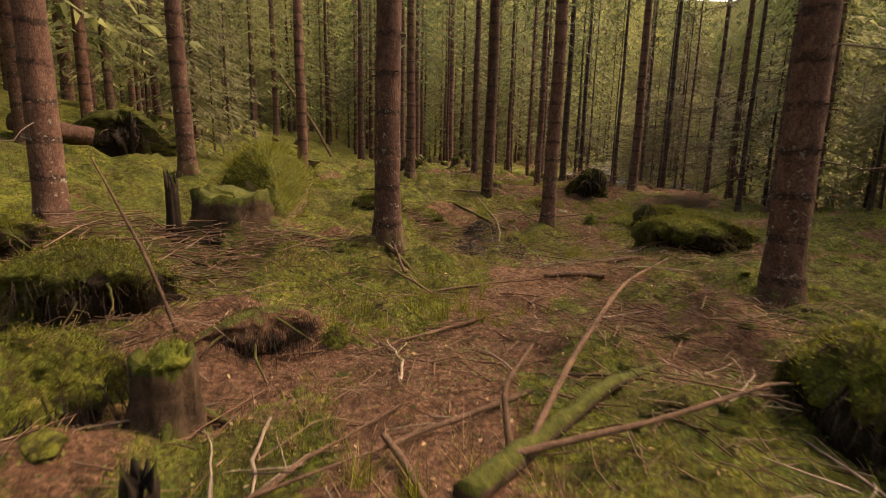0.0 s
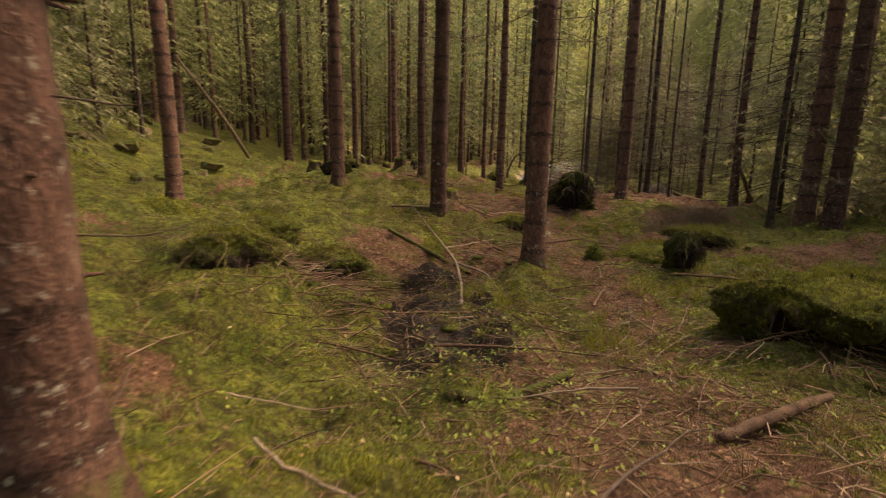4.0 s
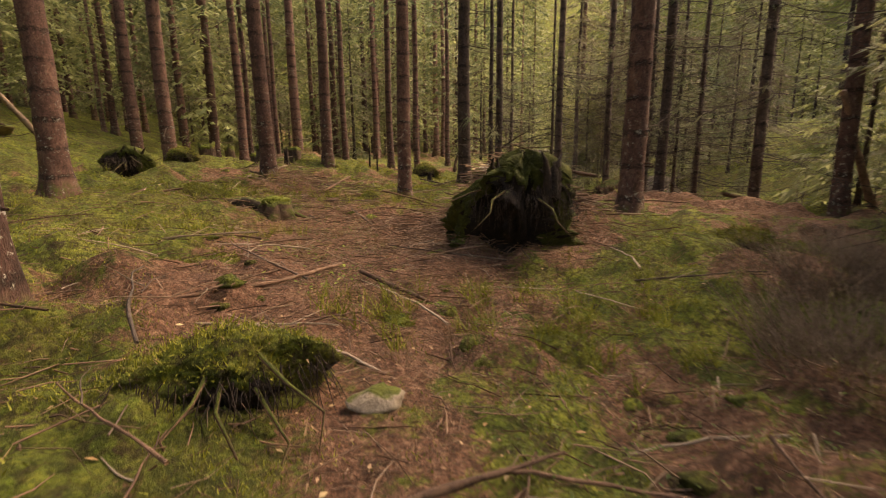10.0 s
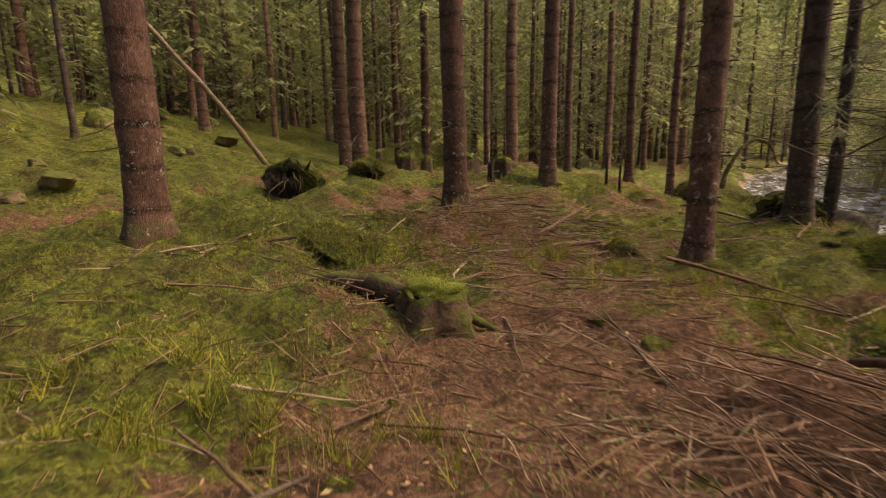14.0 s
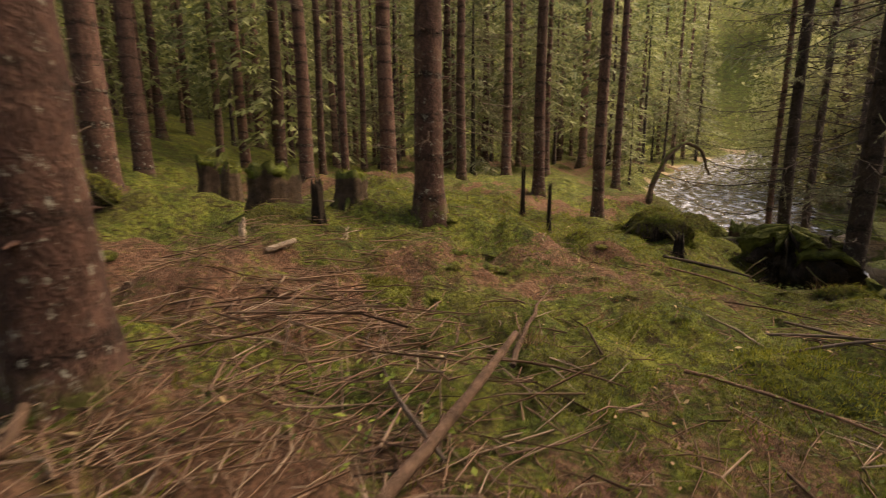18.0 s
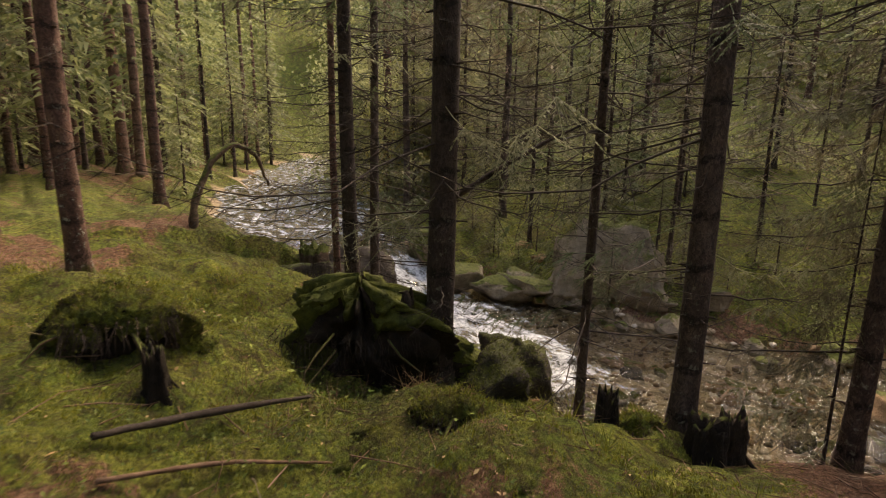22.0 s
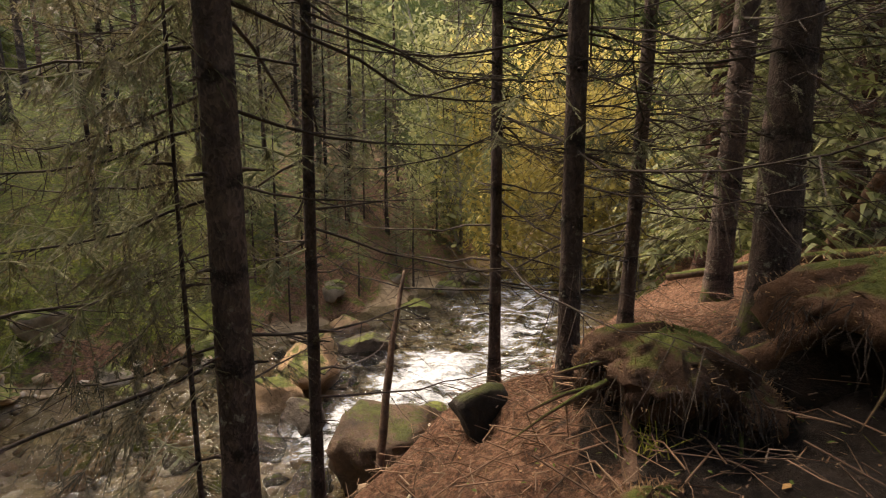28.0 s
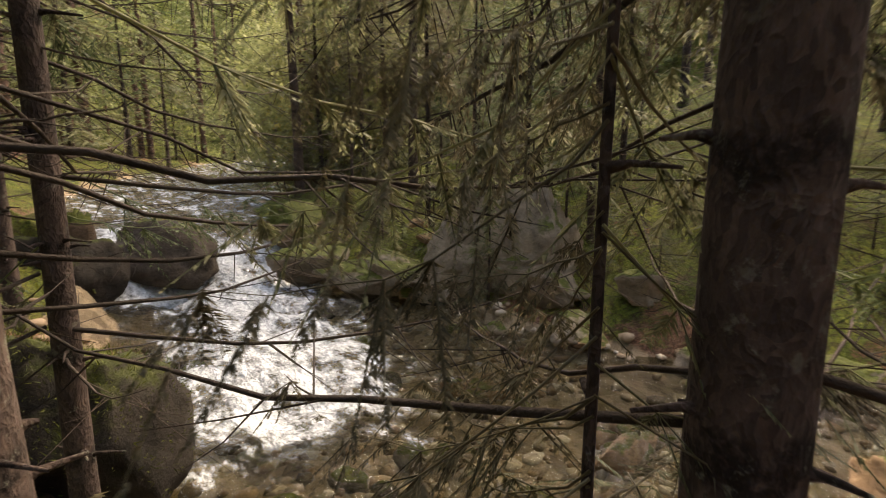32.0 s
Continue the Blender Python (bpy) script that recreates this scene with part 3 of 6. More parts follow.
# ---------------------------------------------------------------- spruces
def trunk_mesh(name, radius, height, seed, material=BARK, sides=16, lean=0.0):
    rng = np.random.default_rng(seed)
    z = np.concatenate([np.linspace(-0.5, 0.0, 4)[:-1], np.linspace(0, 0.6, 7)[:-1], np.linspace(0.6, 4.5, 22 if sides > 9 else 9)[:-1], np.linspace(4.5, height, 8)])
    t = np.arange(sides) * 2 * math.pi / sides
    lobes = 3 + seed % 3
    ph = rng.uniform(0, 6.28)
    taper = radius * (1 - 0.85 * np.clip(z, 0, None) / height)
    flare = np.exp(-np.clip(z + 0.1, 0, None) / 0.22)
    r = taper[:, None] * (1 + flare[:, None] * (0.45 + 0.35 * np.cos(lobes * t + ph)[None]))
    r *= 1 + 0.014 * rng.standard_normal((len(z), sides)) + 0.03 * np.sin(2 * t + ph)[None]
    whorl = np.exp(-(((z[:, None] * 1.0) % WHORL - 0.5 * WHORL) / 0.05) ** 2)
    r *= 1 + 0.05 * whorl
    bx = 0.02 * np.sin(z * 0.9 + ph) + lean * np.clip(z, 0, None)
    by = 0.02 * np.cos(z * 0.7 + ph)
    bx, by = bx - bx[3], by - by[3]
    v = np.stack([bx[:, None] + r * np.cos(t)[None], by[:, None] + r * np.sin(t)[None], np.repeat(z[:, None], sides, 1)], -1).reshape(-1, 3)
    i, j = np.meshgrid(np.arange(len(z) - 1), np.arange(sides), indexing="ij")
    k = (j + 1) % sides
    geo = Geo()
    geo.add(v, np.stack([i * sides + j, i * sides + k, (i + 1) * sides + k, (i + 1) * sides + j], -1).reshape(-1, 4))
    for q in range(44 if sides > 9 else 12):  # branch collars and broken knots, ring by ring
        h, a = (q % 11 + 1.5) * WHORL + rng.normal(0, 0.035), rng.uniform(0, 6.28)
        rad = radius * (1 - 0.85 * h / height)
        c = np.array([math.cos(a), math.sin(a), 0])
        s = np.array([np.interp(h, z, bx), np.interp(h, z, by), h]) + c * rad * 0.85
        size = (0.05 + 0.5 * radius) * rng.uniform(0.06, 0.13)
        tv, tf = tube([s, s + c * 0.035 + [0, 0, 0.006], s + c * rng.uniform(0.04, 0.15)], [size * 1.7, size * 0.9, size * 0.45], 6)
        geo.add(tv, tf)
    return geo.mesh(name, material)


def branch_geo(geo, start, direction, length, droop, radius, rng, twigs, sides=5, twig_len=0.35, n=9):
    """A dead limb with a sweep and fine twigs."""
    u = np.linspace(0, 1, n)
    d = np.array(direction, float)
    d /= np.linalg.norm(d)
    side = np.cross(d, [0, 0, 1])
    bend = rng.uniform(-0.12, 0.12)
    p = np.array(start) + length * (u[:, None] * d + (u ** 2)[:, None] * bend * side) + np.stack([0 * u, 0 * u, length * (-droop * np.sin(u * 2.2) + 0.35 * droop * u ** 3)], -1)
    p[1:-1] += rng.normal(0, 0.008 * length, (n - 2, 3))
    geo.add(*tube(p, radius * (1 - 0.85 * u), sides))
    for _ in range(twigs):
        w = rng.uniform(0.25, 1.0)
        q = np.array([np.interp(w, u, p[:, c]) for c in range(3)])
        sgn = rng.choice([-1, 1])
        td = d * rng.uniform(0.3, 0.9) + side * sgn * rng.uniform(0.4, 1.0) + np.array([0, 0, rng.uniform(-0.7, 0.1)])
        td /= np.linalg.norm(td)
        ln = twig_len * rng.uniform(0.4, 1.2) * (1.15 - 0.5 * w)
        mid = q + td * ln * 0.55 + [0, 0, -0.02]
        geo.add(*tube([q, mid, q + td * ln + [0, 0, -0.1 * ln]], [radius * 0.32, radius * 0.22, radius * 0.08], 3))
    return p


def dead_branches(material=TWIG):
    out = []
    for s in range(8):
        rng = np.random.default_rng(100 + s)
        geo = Geo()
        ln = (0.5, 0.8, 1.1, 1.4, 1.7, 2.0, 0.3, 1.2)[s]
        branch_geo(geo, (0, 0, 0), (1, 0, rng.uniform(-0.1, 0.25)), ln, rng.uniform(0.04, 0.22), 0.004 + 0.0021 * ln, rng, int(13 * ln) if s != 6 else 1)
        out.append(geo.mesh("dead_branch", material))
    return out


def spray(geo, p0, p1, width, count, rng, hang=0.3, leaf=0.02):
    """Needle-clad side shoots along a line: narrow blades on both sides."""
    p0, p1 = np.asarray(p0, float), np.asarray(p1, float)
    d = p1 - p0
    ln = np.linalg.norm(d)
    d = d / (ln + 1e-9)
    side = np.cross(d, [0, 0, 1])
    side /= np.linalg.norm(side) + 1e-9
    u = rng.uniform(0.12, 1.0, count)
    sgn = np.where(np.arange(count) % 2 == 0, 1, -1)
    root = p0 + u[:, None] * (p1 - p0)
    reach = width * (1.1 - 0.75 * u) * rng.uniform(0.6, 1.25, count)
    tip = root + reach[:, None] * (0.65 * d + sgn[:, None] * side * rng.uniform(0.5, 0.9, count)[:, None] + np.array([0, 0, -1.0]) * (hang * rng.uniform(0.2, 1.2, count))[:, None])
    across = np.cross(tip - root, rng.normal(0, 0.4, (count, 3)) + [0, 0, 1])
    across /= np.linalg.norm(across, axis=1)[:, None] + 1e-9
    w = leaf * rng.uniform(0.7, 1.4, count)
    low = root * 0.8 + tip * 0.2
    v = np.stack([low + across * w[:, None], tip, low - across * w[:, None]], 1).reshape(-1, 3)
    geo.add(v, np.arange(count * 3).reshape(-1, 3))


def crown_geo(seed, height, reach, low, per=6, step=0.38, shoots=12, droop=0.25, leaf=0.035, geo=None, at=(0, 0, 0)):
    """Whorls of needle-clad branches from low to the tip."""
    rng = np.random.default_rng(seed)
    geo = geo or Geo()
    z = low
    while z < height - 0.3:
        full = (height - z) / (height - low)
        for q in range(per):
            a = rng.uniform(0, 6.28)
            if rng.random() < 0.14:
                continue
            ln = reach * (0.15 + 0.85 * full ** 0.8) * rng.uniform(0.55, 1.15)
            c = np.array([math.cos(a), math.sin(a), 0.0])
            b = np.array(at) + [0, 0, z + rng.uniform(-0.15, 0.15)]
            mid = b + c * ln * 0.55 + [0, 0, -droop * ln * 0.5]
            end = b + c * ln + [0, 0, -droop * ln * rng.uniform(0.6, 1.3)]
            spray(geo, b + c * 0.1 * ln, mid, 0.42 * ln ** 0.7, shoots // 2, rng, 0.35, leaf)
            spray(geo, mid, end, 0.4 * ln ** 0.7, shoots - shoots // 2, rng, 0.45, leaf)
        z += step * rng.uniform(0.8, 1.2)
    return geo


def green_branches(clad=(NEEDLE_GREY, NEEDLE), leaf=0.0045, width=0.045, each=26):
    out = []
    for s in range(5):
        rng = np.random.default_rng(150 + s)
        geo = Geo()
        ln = (0.7, 0.9, 1.2, 1.5, 1.8)[s]
        p = branch_geo(geo, (0, 0, 0), (1, 0, 0.05), ln, rng.uniform(0.15, 0.3), 0.005, rng, 0)
        for _ in range(int(22 * ln)):
            w = int(rng.integers(2, 9))
            sd = np.array([rng.uniform(0.2, 0.7), rng.choice([-1, 1]) * rng.uniform(0.2, 0.8), rng.uniform(-1.0, -0.2)]) * rng.uniform(0.12, 0.4)
            geo.add(*tube([p[w], p[w] + sd * 0.6, p[w] + sd], [0.003, 0.0025, 0.001], 3))
            spray(geo, p[w], p[w] + sd, width, each, rng, 0.4, leaf)
        out.append(geo.mesh("needle_branch", clad[s % len(clad)], False))
    return out


BRANCHES, DARK_BRANCHES = dead_branches(), dead_branches(TWIG_DARK)
GREENS, DROOPING = green_branches(), green_branches((LICHEN, LICHEN, NEEDLE_GREY), 0.0042, 0.05, 40)
CROWNS = [crown_geo(200 + s, 21.0, 2.6, (7.5, 6.5, 8.5)[s], 5, 0.62, 10, 0.3, 0.05).mesh("crown", NEEDLE, False) for s in range(3)]


def in_the_way(x, y, a, reach, h):
    """Whether a limb would hang across the trail at head height."""
    u = np.linspace(0.2, 1.05, 6) * reach
    return h < 3.4 and float(off_trail(x + u * math.cos(radians(a)), y + u * math.sin(radians(a))).min()) < 0.8


LIMB_LENGTH = (0.5, 0.8, 1.1, 1.4, 1.7, 2.0, 0.3, 1.2)


def spruce(x, y, r, seed, material=BARK, limbs=18, label="", lean=0.0, low=0.9, height=21.0, crown=True, longest=6, turn_to=None, green=0):
    rng = np.random.default_rng(seed)
    tree = thing("spruce_tree", x, y, ground_z(x, y), label or "tall spruce with reddish-brown scaly bark and dead lower branches", "tree", "spruces of the wood")
    part("trunk", trunk_mesh("trunk", r, height, seed, material, lean=lean), tree)
    for _ in range(limbs):
        h = low + ((4.6 if x > 7 else 6.2) - low) * rng.random() ** 0.9
        a = rng.uniform(0, 360) if turn_to is None or rng.random() < 0.3 else turn_to + rng.normal(0, 50)
        size = rng.uniform(0.8, 1.65) if material is BARK_DARK else rng.uniform(0.7, 1.25)
        m = pose(math.cos(radians(a)) * r * 0.7 + lean * h, math.sin(radians(a)) * r * 0.7, h, rng.uniform(-20, 20), 0, a) @ Matrix.Diagonal((size, size, size, 1))
        k = int(rng.integers(0, longest + 1))
        if not in_the_way(x, y, a, LIMB_LENGTH[k] * size + r, h):
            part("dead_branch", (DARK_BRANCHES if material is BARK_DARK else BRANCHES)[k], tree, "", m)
    for _ in range(green):
        h, a, size = rng.uniform(1.4, 6.0), rng.uniform(0, 360), rng.uniform(0.7, 1.2)
        m = pose(math.cos(radians(a)) * r * 0.7, math.sin(radians(a)) * r * 0.7, h, 0, 0, a) @ Matrix.Diagonal((size, size, size, 1))
        if not in_the_way(x, y, a, 1.9 * size, h):
            part("needle_branch", GREENS[int(rng.integers(0, 5))], tree, "drooping green needle branch", m)
    if crown:
        tagged(part("crown", CROWNS[seed % 3], tree, "dense green needle crown", pose(0, 0, 0, 0, 0, rng.uniform(0, 360)) @ Matrix.Diagonal((0.6, 0.6, 1.0, 1) if x > 7 else (1, 1, 1, 1))), kind="stuff")
    return tree


# the trees along the walk: x, y, radius, kind
def sapling():
    """A starved young spruce, hung with lichen-grey twigs, beside the bank tree."""
    tree = thing("young_spruce", 10.77, 27.5, ground_z(10.77, 27.5), "starved young spruce with drooping lichen-grey twigs", "tree", "young spruces")
    part("trunk", trunk_mesh("trunk", 0.014, 4.2, 77, BARK_DARK, 8), tree)
    rng = np.random.default_rng(78)
    for _ in range(95):
        h, a, size = rng.uniform(0.2, 3.9), rng.uniform(-60, 170), rng.uniform(0.4, 0.75)
        if in_the_way(10.77, 27.5, a, 1.0 * size, h) and float(off_trail(np.array([10.77 + size * math.cos(radians(a))]), np.array([27.5 + size * math.sin(radians(a))]))[0]) < 0.4:
            continue
        part("needle_branch", DROOPING[int(rng.integers(0, 4))], tree, "", pose(0, 0, h, 0, rng.uniform(-5, 25), a) @ Matrix.Diagonal((size, size, size, 1)))


sapling()


def plant(rows, material, label, limbs, longest, low, height=21.0, green=0):
    for k, (x, y, r) in enumerate(rows):
        spruce(x, y, r, int(1000 + 37 * x + 91 * y), material, limbs, label, 0.004 * math.sin(7 * x + y), low, height, True, longest, None, green)


stubby = spruce(-0.77, 6.42, 0.175, 1553, BARK, 22, "tall spruce with reddish-brown scaly bark and dead branch stubs", 0.0, 1.6, 21.0, True, 5)
for h, a, size, k in [(1.34, 10, 1.0, 0), (0.92, 25, 0.95, 0), (1.8, 60, 1.2, 1), (1.82, -20, 0.9, 6), (1.36, 150, 1.1, 6), (0.9, 200, 0.9, 6), (2.3, 15, 0.9, 1)]:
    part("dead_branch", BRANCHES[k], stubby, "", pose(0.12 * math.cos(radians(a)), 0.12 * math.sin(radians(a)), h, 0, 0, a) @ Matrix.Diagonal((size, size, size, 1)))
plant([(-5.2, 6.4, 0.19), (-5.38, 10.37, 0.17), (-5.06, 17.8, 0.19), (1.45, 16.3, 0.2), (2.74, 12.75, 0.185), (3.8, 5.34, 0.2), (-1.5, 22.5, 0.22),
       (1.57, 24.86, 0.165), (4.6, 24.0, 0.155), (7.64, 19.9, 0.18), (2.56, 29.3, 0.18), (-2.5, 30.4, 0.22), (0.55, 37.8, 0.24), (-2.05, 39.8, 0.13), (-2.0, 45.8, 0.15)],
      BARK, "tall spruce with reddish-brown scaly bark and dead branch stubs", 26, 5, 0.9)
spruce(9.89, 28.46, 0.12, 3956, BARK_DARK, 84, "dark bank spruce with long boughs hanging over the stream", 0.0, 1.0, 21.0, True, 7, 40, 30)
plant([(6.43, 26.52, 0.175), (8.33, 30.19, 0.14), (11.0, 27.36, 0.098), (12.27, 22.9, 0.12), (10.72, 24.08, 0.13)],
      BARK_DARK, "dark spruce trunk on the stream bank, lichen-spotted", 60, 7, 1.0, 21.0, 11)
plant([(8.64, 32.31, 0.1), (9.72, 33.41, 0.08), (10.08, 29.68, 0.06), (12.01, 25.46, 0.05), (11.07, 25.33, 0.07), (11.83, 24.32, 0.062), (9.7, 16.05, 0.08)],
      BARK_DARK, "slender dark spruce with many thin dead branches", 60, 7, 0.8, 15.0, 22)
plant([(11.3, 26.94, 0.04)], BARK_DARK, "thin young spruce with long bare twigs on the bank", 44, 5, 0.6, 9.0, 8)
plant([(5.91, 34.62, 0.13), (4.92, 37.5, 0.16), (4.36, 43.6, 0.19), (11.69, 17.24, 0.24), (11.72, 16.4, 0.22), (2.6, 41.4, 0.17), (-8.6, 50, 0.25), (-2.0, 38, 0.22), (-5.9, 36.2, 0.24), (-9.9, 43.3, 0.19),
       (9.3, 33.9, 0.06), (17.6, 44.3, 0.2), (8.6, 43.0, 0.15), (0.3, 33.9, 0.09), (12.0, 20.6, 0.14), (13.6, 19.2, 0.16)],
      BARK, "straight spruce with bare trunk and thin dead branches", 26, 5, 1.0)


# ---------------------------------------------------------------- the wood around: mature spruces behind, young growth across the stream
def wood_templates():
    out = []
    for s in range(4):
        tree = thing("spruce_tree", 0, 0, -60, "slim spruce deep in the wood, bare below, green above", "tree", "spruces deep in the wood")
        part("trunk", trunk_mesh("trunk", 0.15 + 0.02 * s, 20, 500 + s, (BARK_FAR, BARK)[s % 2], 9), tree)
        rng = np.random.default_rng(520 + s)
        geo = Geo()
        for _ in range(20):
            a, h = rng.uniform(0, 6.28), rng.uniform(0.8, 8.0)
            branch_geo(geo, (0, 0, h), (math.cos(a), math.sin(a), 0.05), rng.uniform(0.6, 2.1), 0.15, 0.012, rng, 2, 3, 0.4, 4)
        tagged(part("dead_branchwork", geo.mesh("dead_branchwork", TWIG), tree, "thin dead branches"), kind="stuff")
        tagged(part("crown", crown_geo(540 + s, 20, 2.4, (2.2, 3.0, 4.0, 1.6)[s], 6, 0.5, 11, 0.35, 0.07).mesh("crown", (NEEDLE_LIT, NEEDLE_LIT, NEEDLE, NEEDLE_LIT)[s], False), tree), kind="stuff")
        out.append(tree)
    return out


def young_templates(seed=560, shoots=20, leaf=0.036, clad=(NEEDLE_LIT, NEEDLE_GREY, NEEDLE_GREY, NEEDLE_LIT)):
    out = []
    for s in range(4):
        h = (4.5, 7.0, 9.5, 12.0)[s]
        dry = s in (1, 3)
        tree = thing("young_spruce", 0, 0, -60, "half-dead young spruce with brown bare lower branches" if dry else "young green spruce with branches down to the ground", "tree", "young spruces")
        part("trunk", trunk_mesh("trunk", 0.03 + 0.008 * h, h, seed + s, BARK_DARK, 8), tree)
        if dry:
            rng, geo = np.random.default_rng(570 + s), Geo()
            for _ in range(32):
                a, z = rng.uniform(0, 6.28), rng.uniform(0.2, 0.75) * h
                branch_geo(geo, (0, 0, z), (math.cos(a), math.sin(a), 0.0), rng.uniform(0.6, 1.5), 0.2, 0.011, rng, 5, 3, 0.4, 4)
            tagged(part("dead_branchwork", geo.mesh("dead_branchwork", TWIG_BROWN), tree, "brown dead branches"), kind="stuff")
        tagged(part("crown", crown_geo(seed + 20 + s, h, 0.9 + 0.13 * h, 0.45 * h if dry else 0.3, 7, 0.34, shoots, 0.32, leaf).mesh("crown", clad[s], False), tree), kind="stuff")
        out.append(tree)
    return out


OLD, YOUNG = wood_templates(), young_templates()
BANK = young_templates(640, 44, 0.015, (NEEDLE, LICHEN, NEEDLE_GREY, LICHEN))
used_old, used_young, used_bank = set(), set(), set()


def set_tree(kinds, used, k, x, y, turn, size):
    m = pose(x, y, ground_z(x, y), 0, 0, turn)
    if k in used:
        ob = copy_thing(kinds[k], m)
    else:
        ob = kinds[k]
        ob.matrix_basis = m
        used.add(k)
    ob.scale = (size, size, size)
    return ob


rng = np.random.default_rng(7)
placed = []


def free(x, y, gap):
    for a, b in placed:
        if (a - x) ** 2 + (b - y) ** 2 < gap * gap:
            return False
    return True


def fill(count, region, kinds, used, gap, keep, sizes):
    made = 0
    for _ in range(count * 12):
        x, y = rng.uniform(region[0], region[1]), rng.uniform(region[2], region[3])
        s, wz, side = (float(v[0]) for v in stream_at(np.array([x]), np.array([y])))
        if keep(x, y, s, side) and free(x, y, gap):
            placed.append((x, y))
            set_tree(kinds, used, int(rng.integers(0, 4)), x, y, rng.uniform(0, 360), rng.uniform(*sizes))
            made += 1
            if made == count:
                return


fill(104, (-34, 26, 34, 74), OLD, used_old, 1.8, lambda x, y, s, side: s > 1.2 and (y > 46 or x < -8 or y > 41 and x < 0), (0.8, 1.25))
fill(40, (-34, -9, 2, 36), OLD, used_old, 2.3, lambda x, y, s, side: True, (0.8, 1.3))
fill(38, (13.5, 40, -4, 21), OLD, used_old, 1.9, lambda x, y, s, side: s > 1.4 and side < 0, (0.7, 1.1))
fill(10, (-14, 26, -28, -5), OLD, used_old, 2.6, lambda x, y, s, side: True, (0.8, 1.2))
fill(14, (16, 60, 6, 75), OLD, used_old, 2.6, lambda x, y, s, side: s > 12 and side > 0 and s < 34, (0.7, 1.1))
fill(58, (13, 36, 14, 50), BANK, used_bank, 1.15, lambda x, y, s, side: s > 1.1 and side > 0 and s < 8, (0.5, 1.1))
fill(30, (14, 50, 4, 70), YOUNG, used_young, 1.6, lambda x, y, s, side: s > 8 and side > 0 and s < 24, (0.8, 1.3))
fill(60, (-30, 24, 40, 66), YOUNG, used_young, 1.8, lambda x, y, s, side: s > 0.6 and side < 0 and (y > 45 or x < -9), (0.7, 1.3))
fill(70, (13, 32, 14, 46), YOUNG, used_young, 0.4, lambda x, y, s, side: s > 0.25 and side > 0 and s < 3.2, (0.13, 0.26))
fill(9, (12.8, 18, 18, 21.5), YOUNG, used_young, 1.1, lambda x, y, s, side: s > 1.0 and side < 0, (0.8, 1.2))
fill(44, (-30, -8.5, 6, 46), YOUNG, used_young, 1.8, lambda x, y, s, side: x < -8.5 - 0.06 * y, (0.6, 1.2))
fill(30, (13, 30, 2, 20), YOUNG, used_young, 1.6, lambda x, y, s, side: s > 1.5 and side < 0, (0.6, 1.1))


def far_woods():
    geo, far = Geo(), np.random.default_rng(9)
    kinds = []
    for k in range(6):
        g = crown_geo(900 + k, 22, 3.8, 0.3, 6, 0.95, 9, 0.3, 0.26)
        kinds.append((np.concatenate(g.v), np.concatenate(g.f)))
    n = 290
    a, d = far.uniform(0, 6.28, n), far.uniform(48, 100, n)
    x, y = 6 + d * np.cos(a), 24 + d * np.sin(a)
    ok = stream_at(x, y)[0] > 7
    a, x, y = a[ok], x[ok], y[ok]
    n = len(a)
    z = land(x, y)
    for k in range(n):
        v, f = kinds[k % 6]
        c, s, size = math.cos(a[k] * 7), math.sin(a[k] * 7), far.uniform(0.8, 1.35)
        geo.add(v @ np.array([[c, s, 0], [-s, c, 0], [0, 0, 1]]) * size + [x[k], y[k], z[k]], f)
    return tagged(new("far_woods", geo.mesh("far_woods", NEEDLE_LIT, False)), "distant yellow-green spruce woods closing the view, haze in their colour", "woods", kind="stuff")


far_woods()


def autumn_tree(x, y, h, seed, count=2400, leaves_of=None, label="slender broadleaf tree with bright yellow autumn leaves"):
    rng = np.random.default_rng(seed)
    tree = thing("birch_tree", x, y, ground_z(x, y), label, "tree", "autumn trees")
    leaves = Geo()
    for k in range(4):
        a = rng.uniform(0, 6.28)
        limb = Geo()
        p = branch_geo(limb, (0, 0, -0.3), (0.22 * math.cos(a), 0.22 * math.sin(a), 1), h * rng.uniform(0.7, 1.0), 0.0, 0.06, rng, 34, 6, 1.5)
        part("stem", limb.mesh("stem", BARK_PALE), tree)
        w = rng.uniform(0.15, 1.0, count)
        c = np.stack([np.interp(w, np.linspace(0, 1, 9), p[:, i]) for i in range(3)], -1) + rng.normal(0, 1, (count, 3)) * [1.1, 1.1, 0.7] * (0.5 + 0.6 * (1 - w))[:, None]
        u, v = rng.normal(0, 0.045, (2, count, 3))
        leaves.add(np.stack([c - u, c + v, c + u, c - v], 1).reshape(-1, 3), np.arange(4 * count).reshape(-1, 4))
    tagged(part("foliage", leaves.mesh("foliage", leaves_of or YELLOW, False), tree), kind="stuff")


for k, (x, y, h) in enumerate([(21.5, 18.4, 8.5), (24.0, 19.5, 10.0), (27.0, 15.0, 11.0), (23.0, 16.4, 9.0), (17.9, 44.0, 4.2)]):
    autumn_tree(x, y, h, 600 + k, 2400 if h > 5 else 260)
for k, (x, y, h) in enumerate([(16.5, 46.0, 7.0), (17.8, 42.0, 6.5), (19.5, 50.0, 9.0), (23.0, 56.0, 10.0), (20.5, 44.8, 8.0), (24.5, 21.5, 8.5)]):
    autumn_tree(x, y, h, 620 + k, 1500, LIME, "slender broadleaf tree with pale yellow-green leaves")


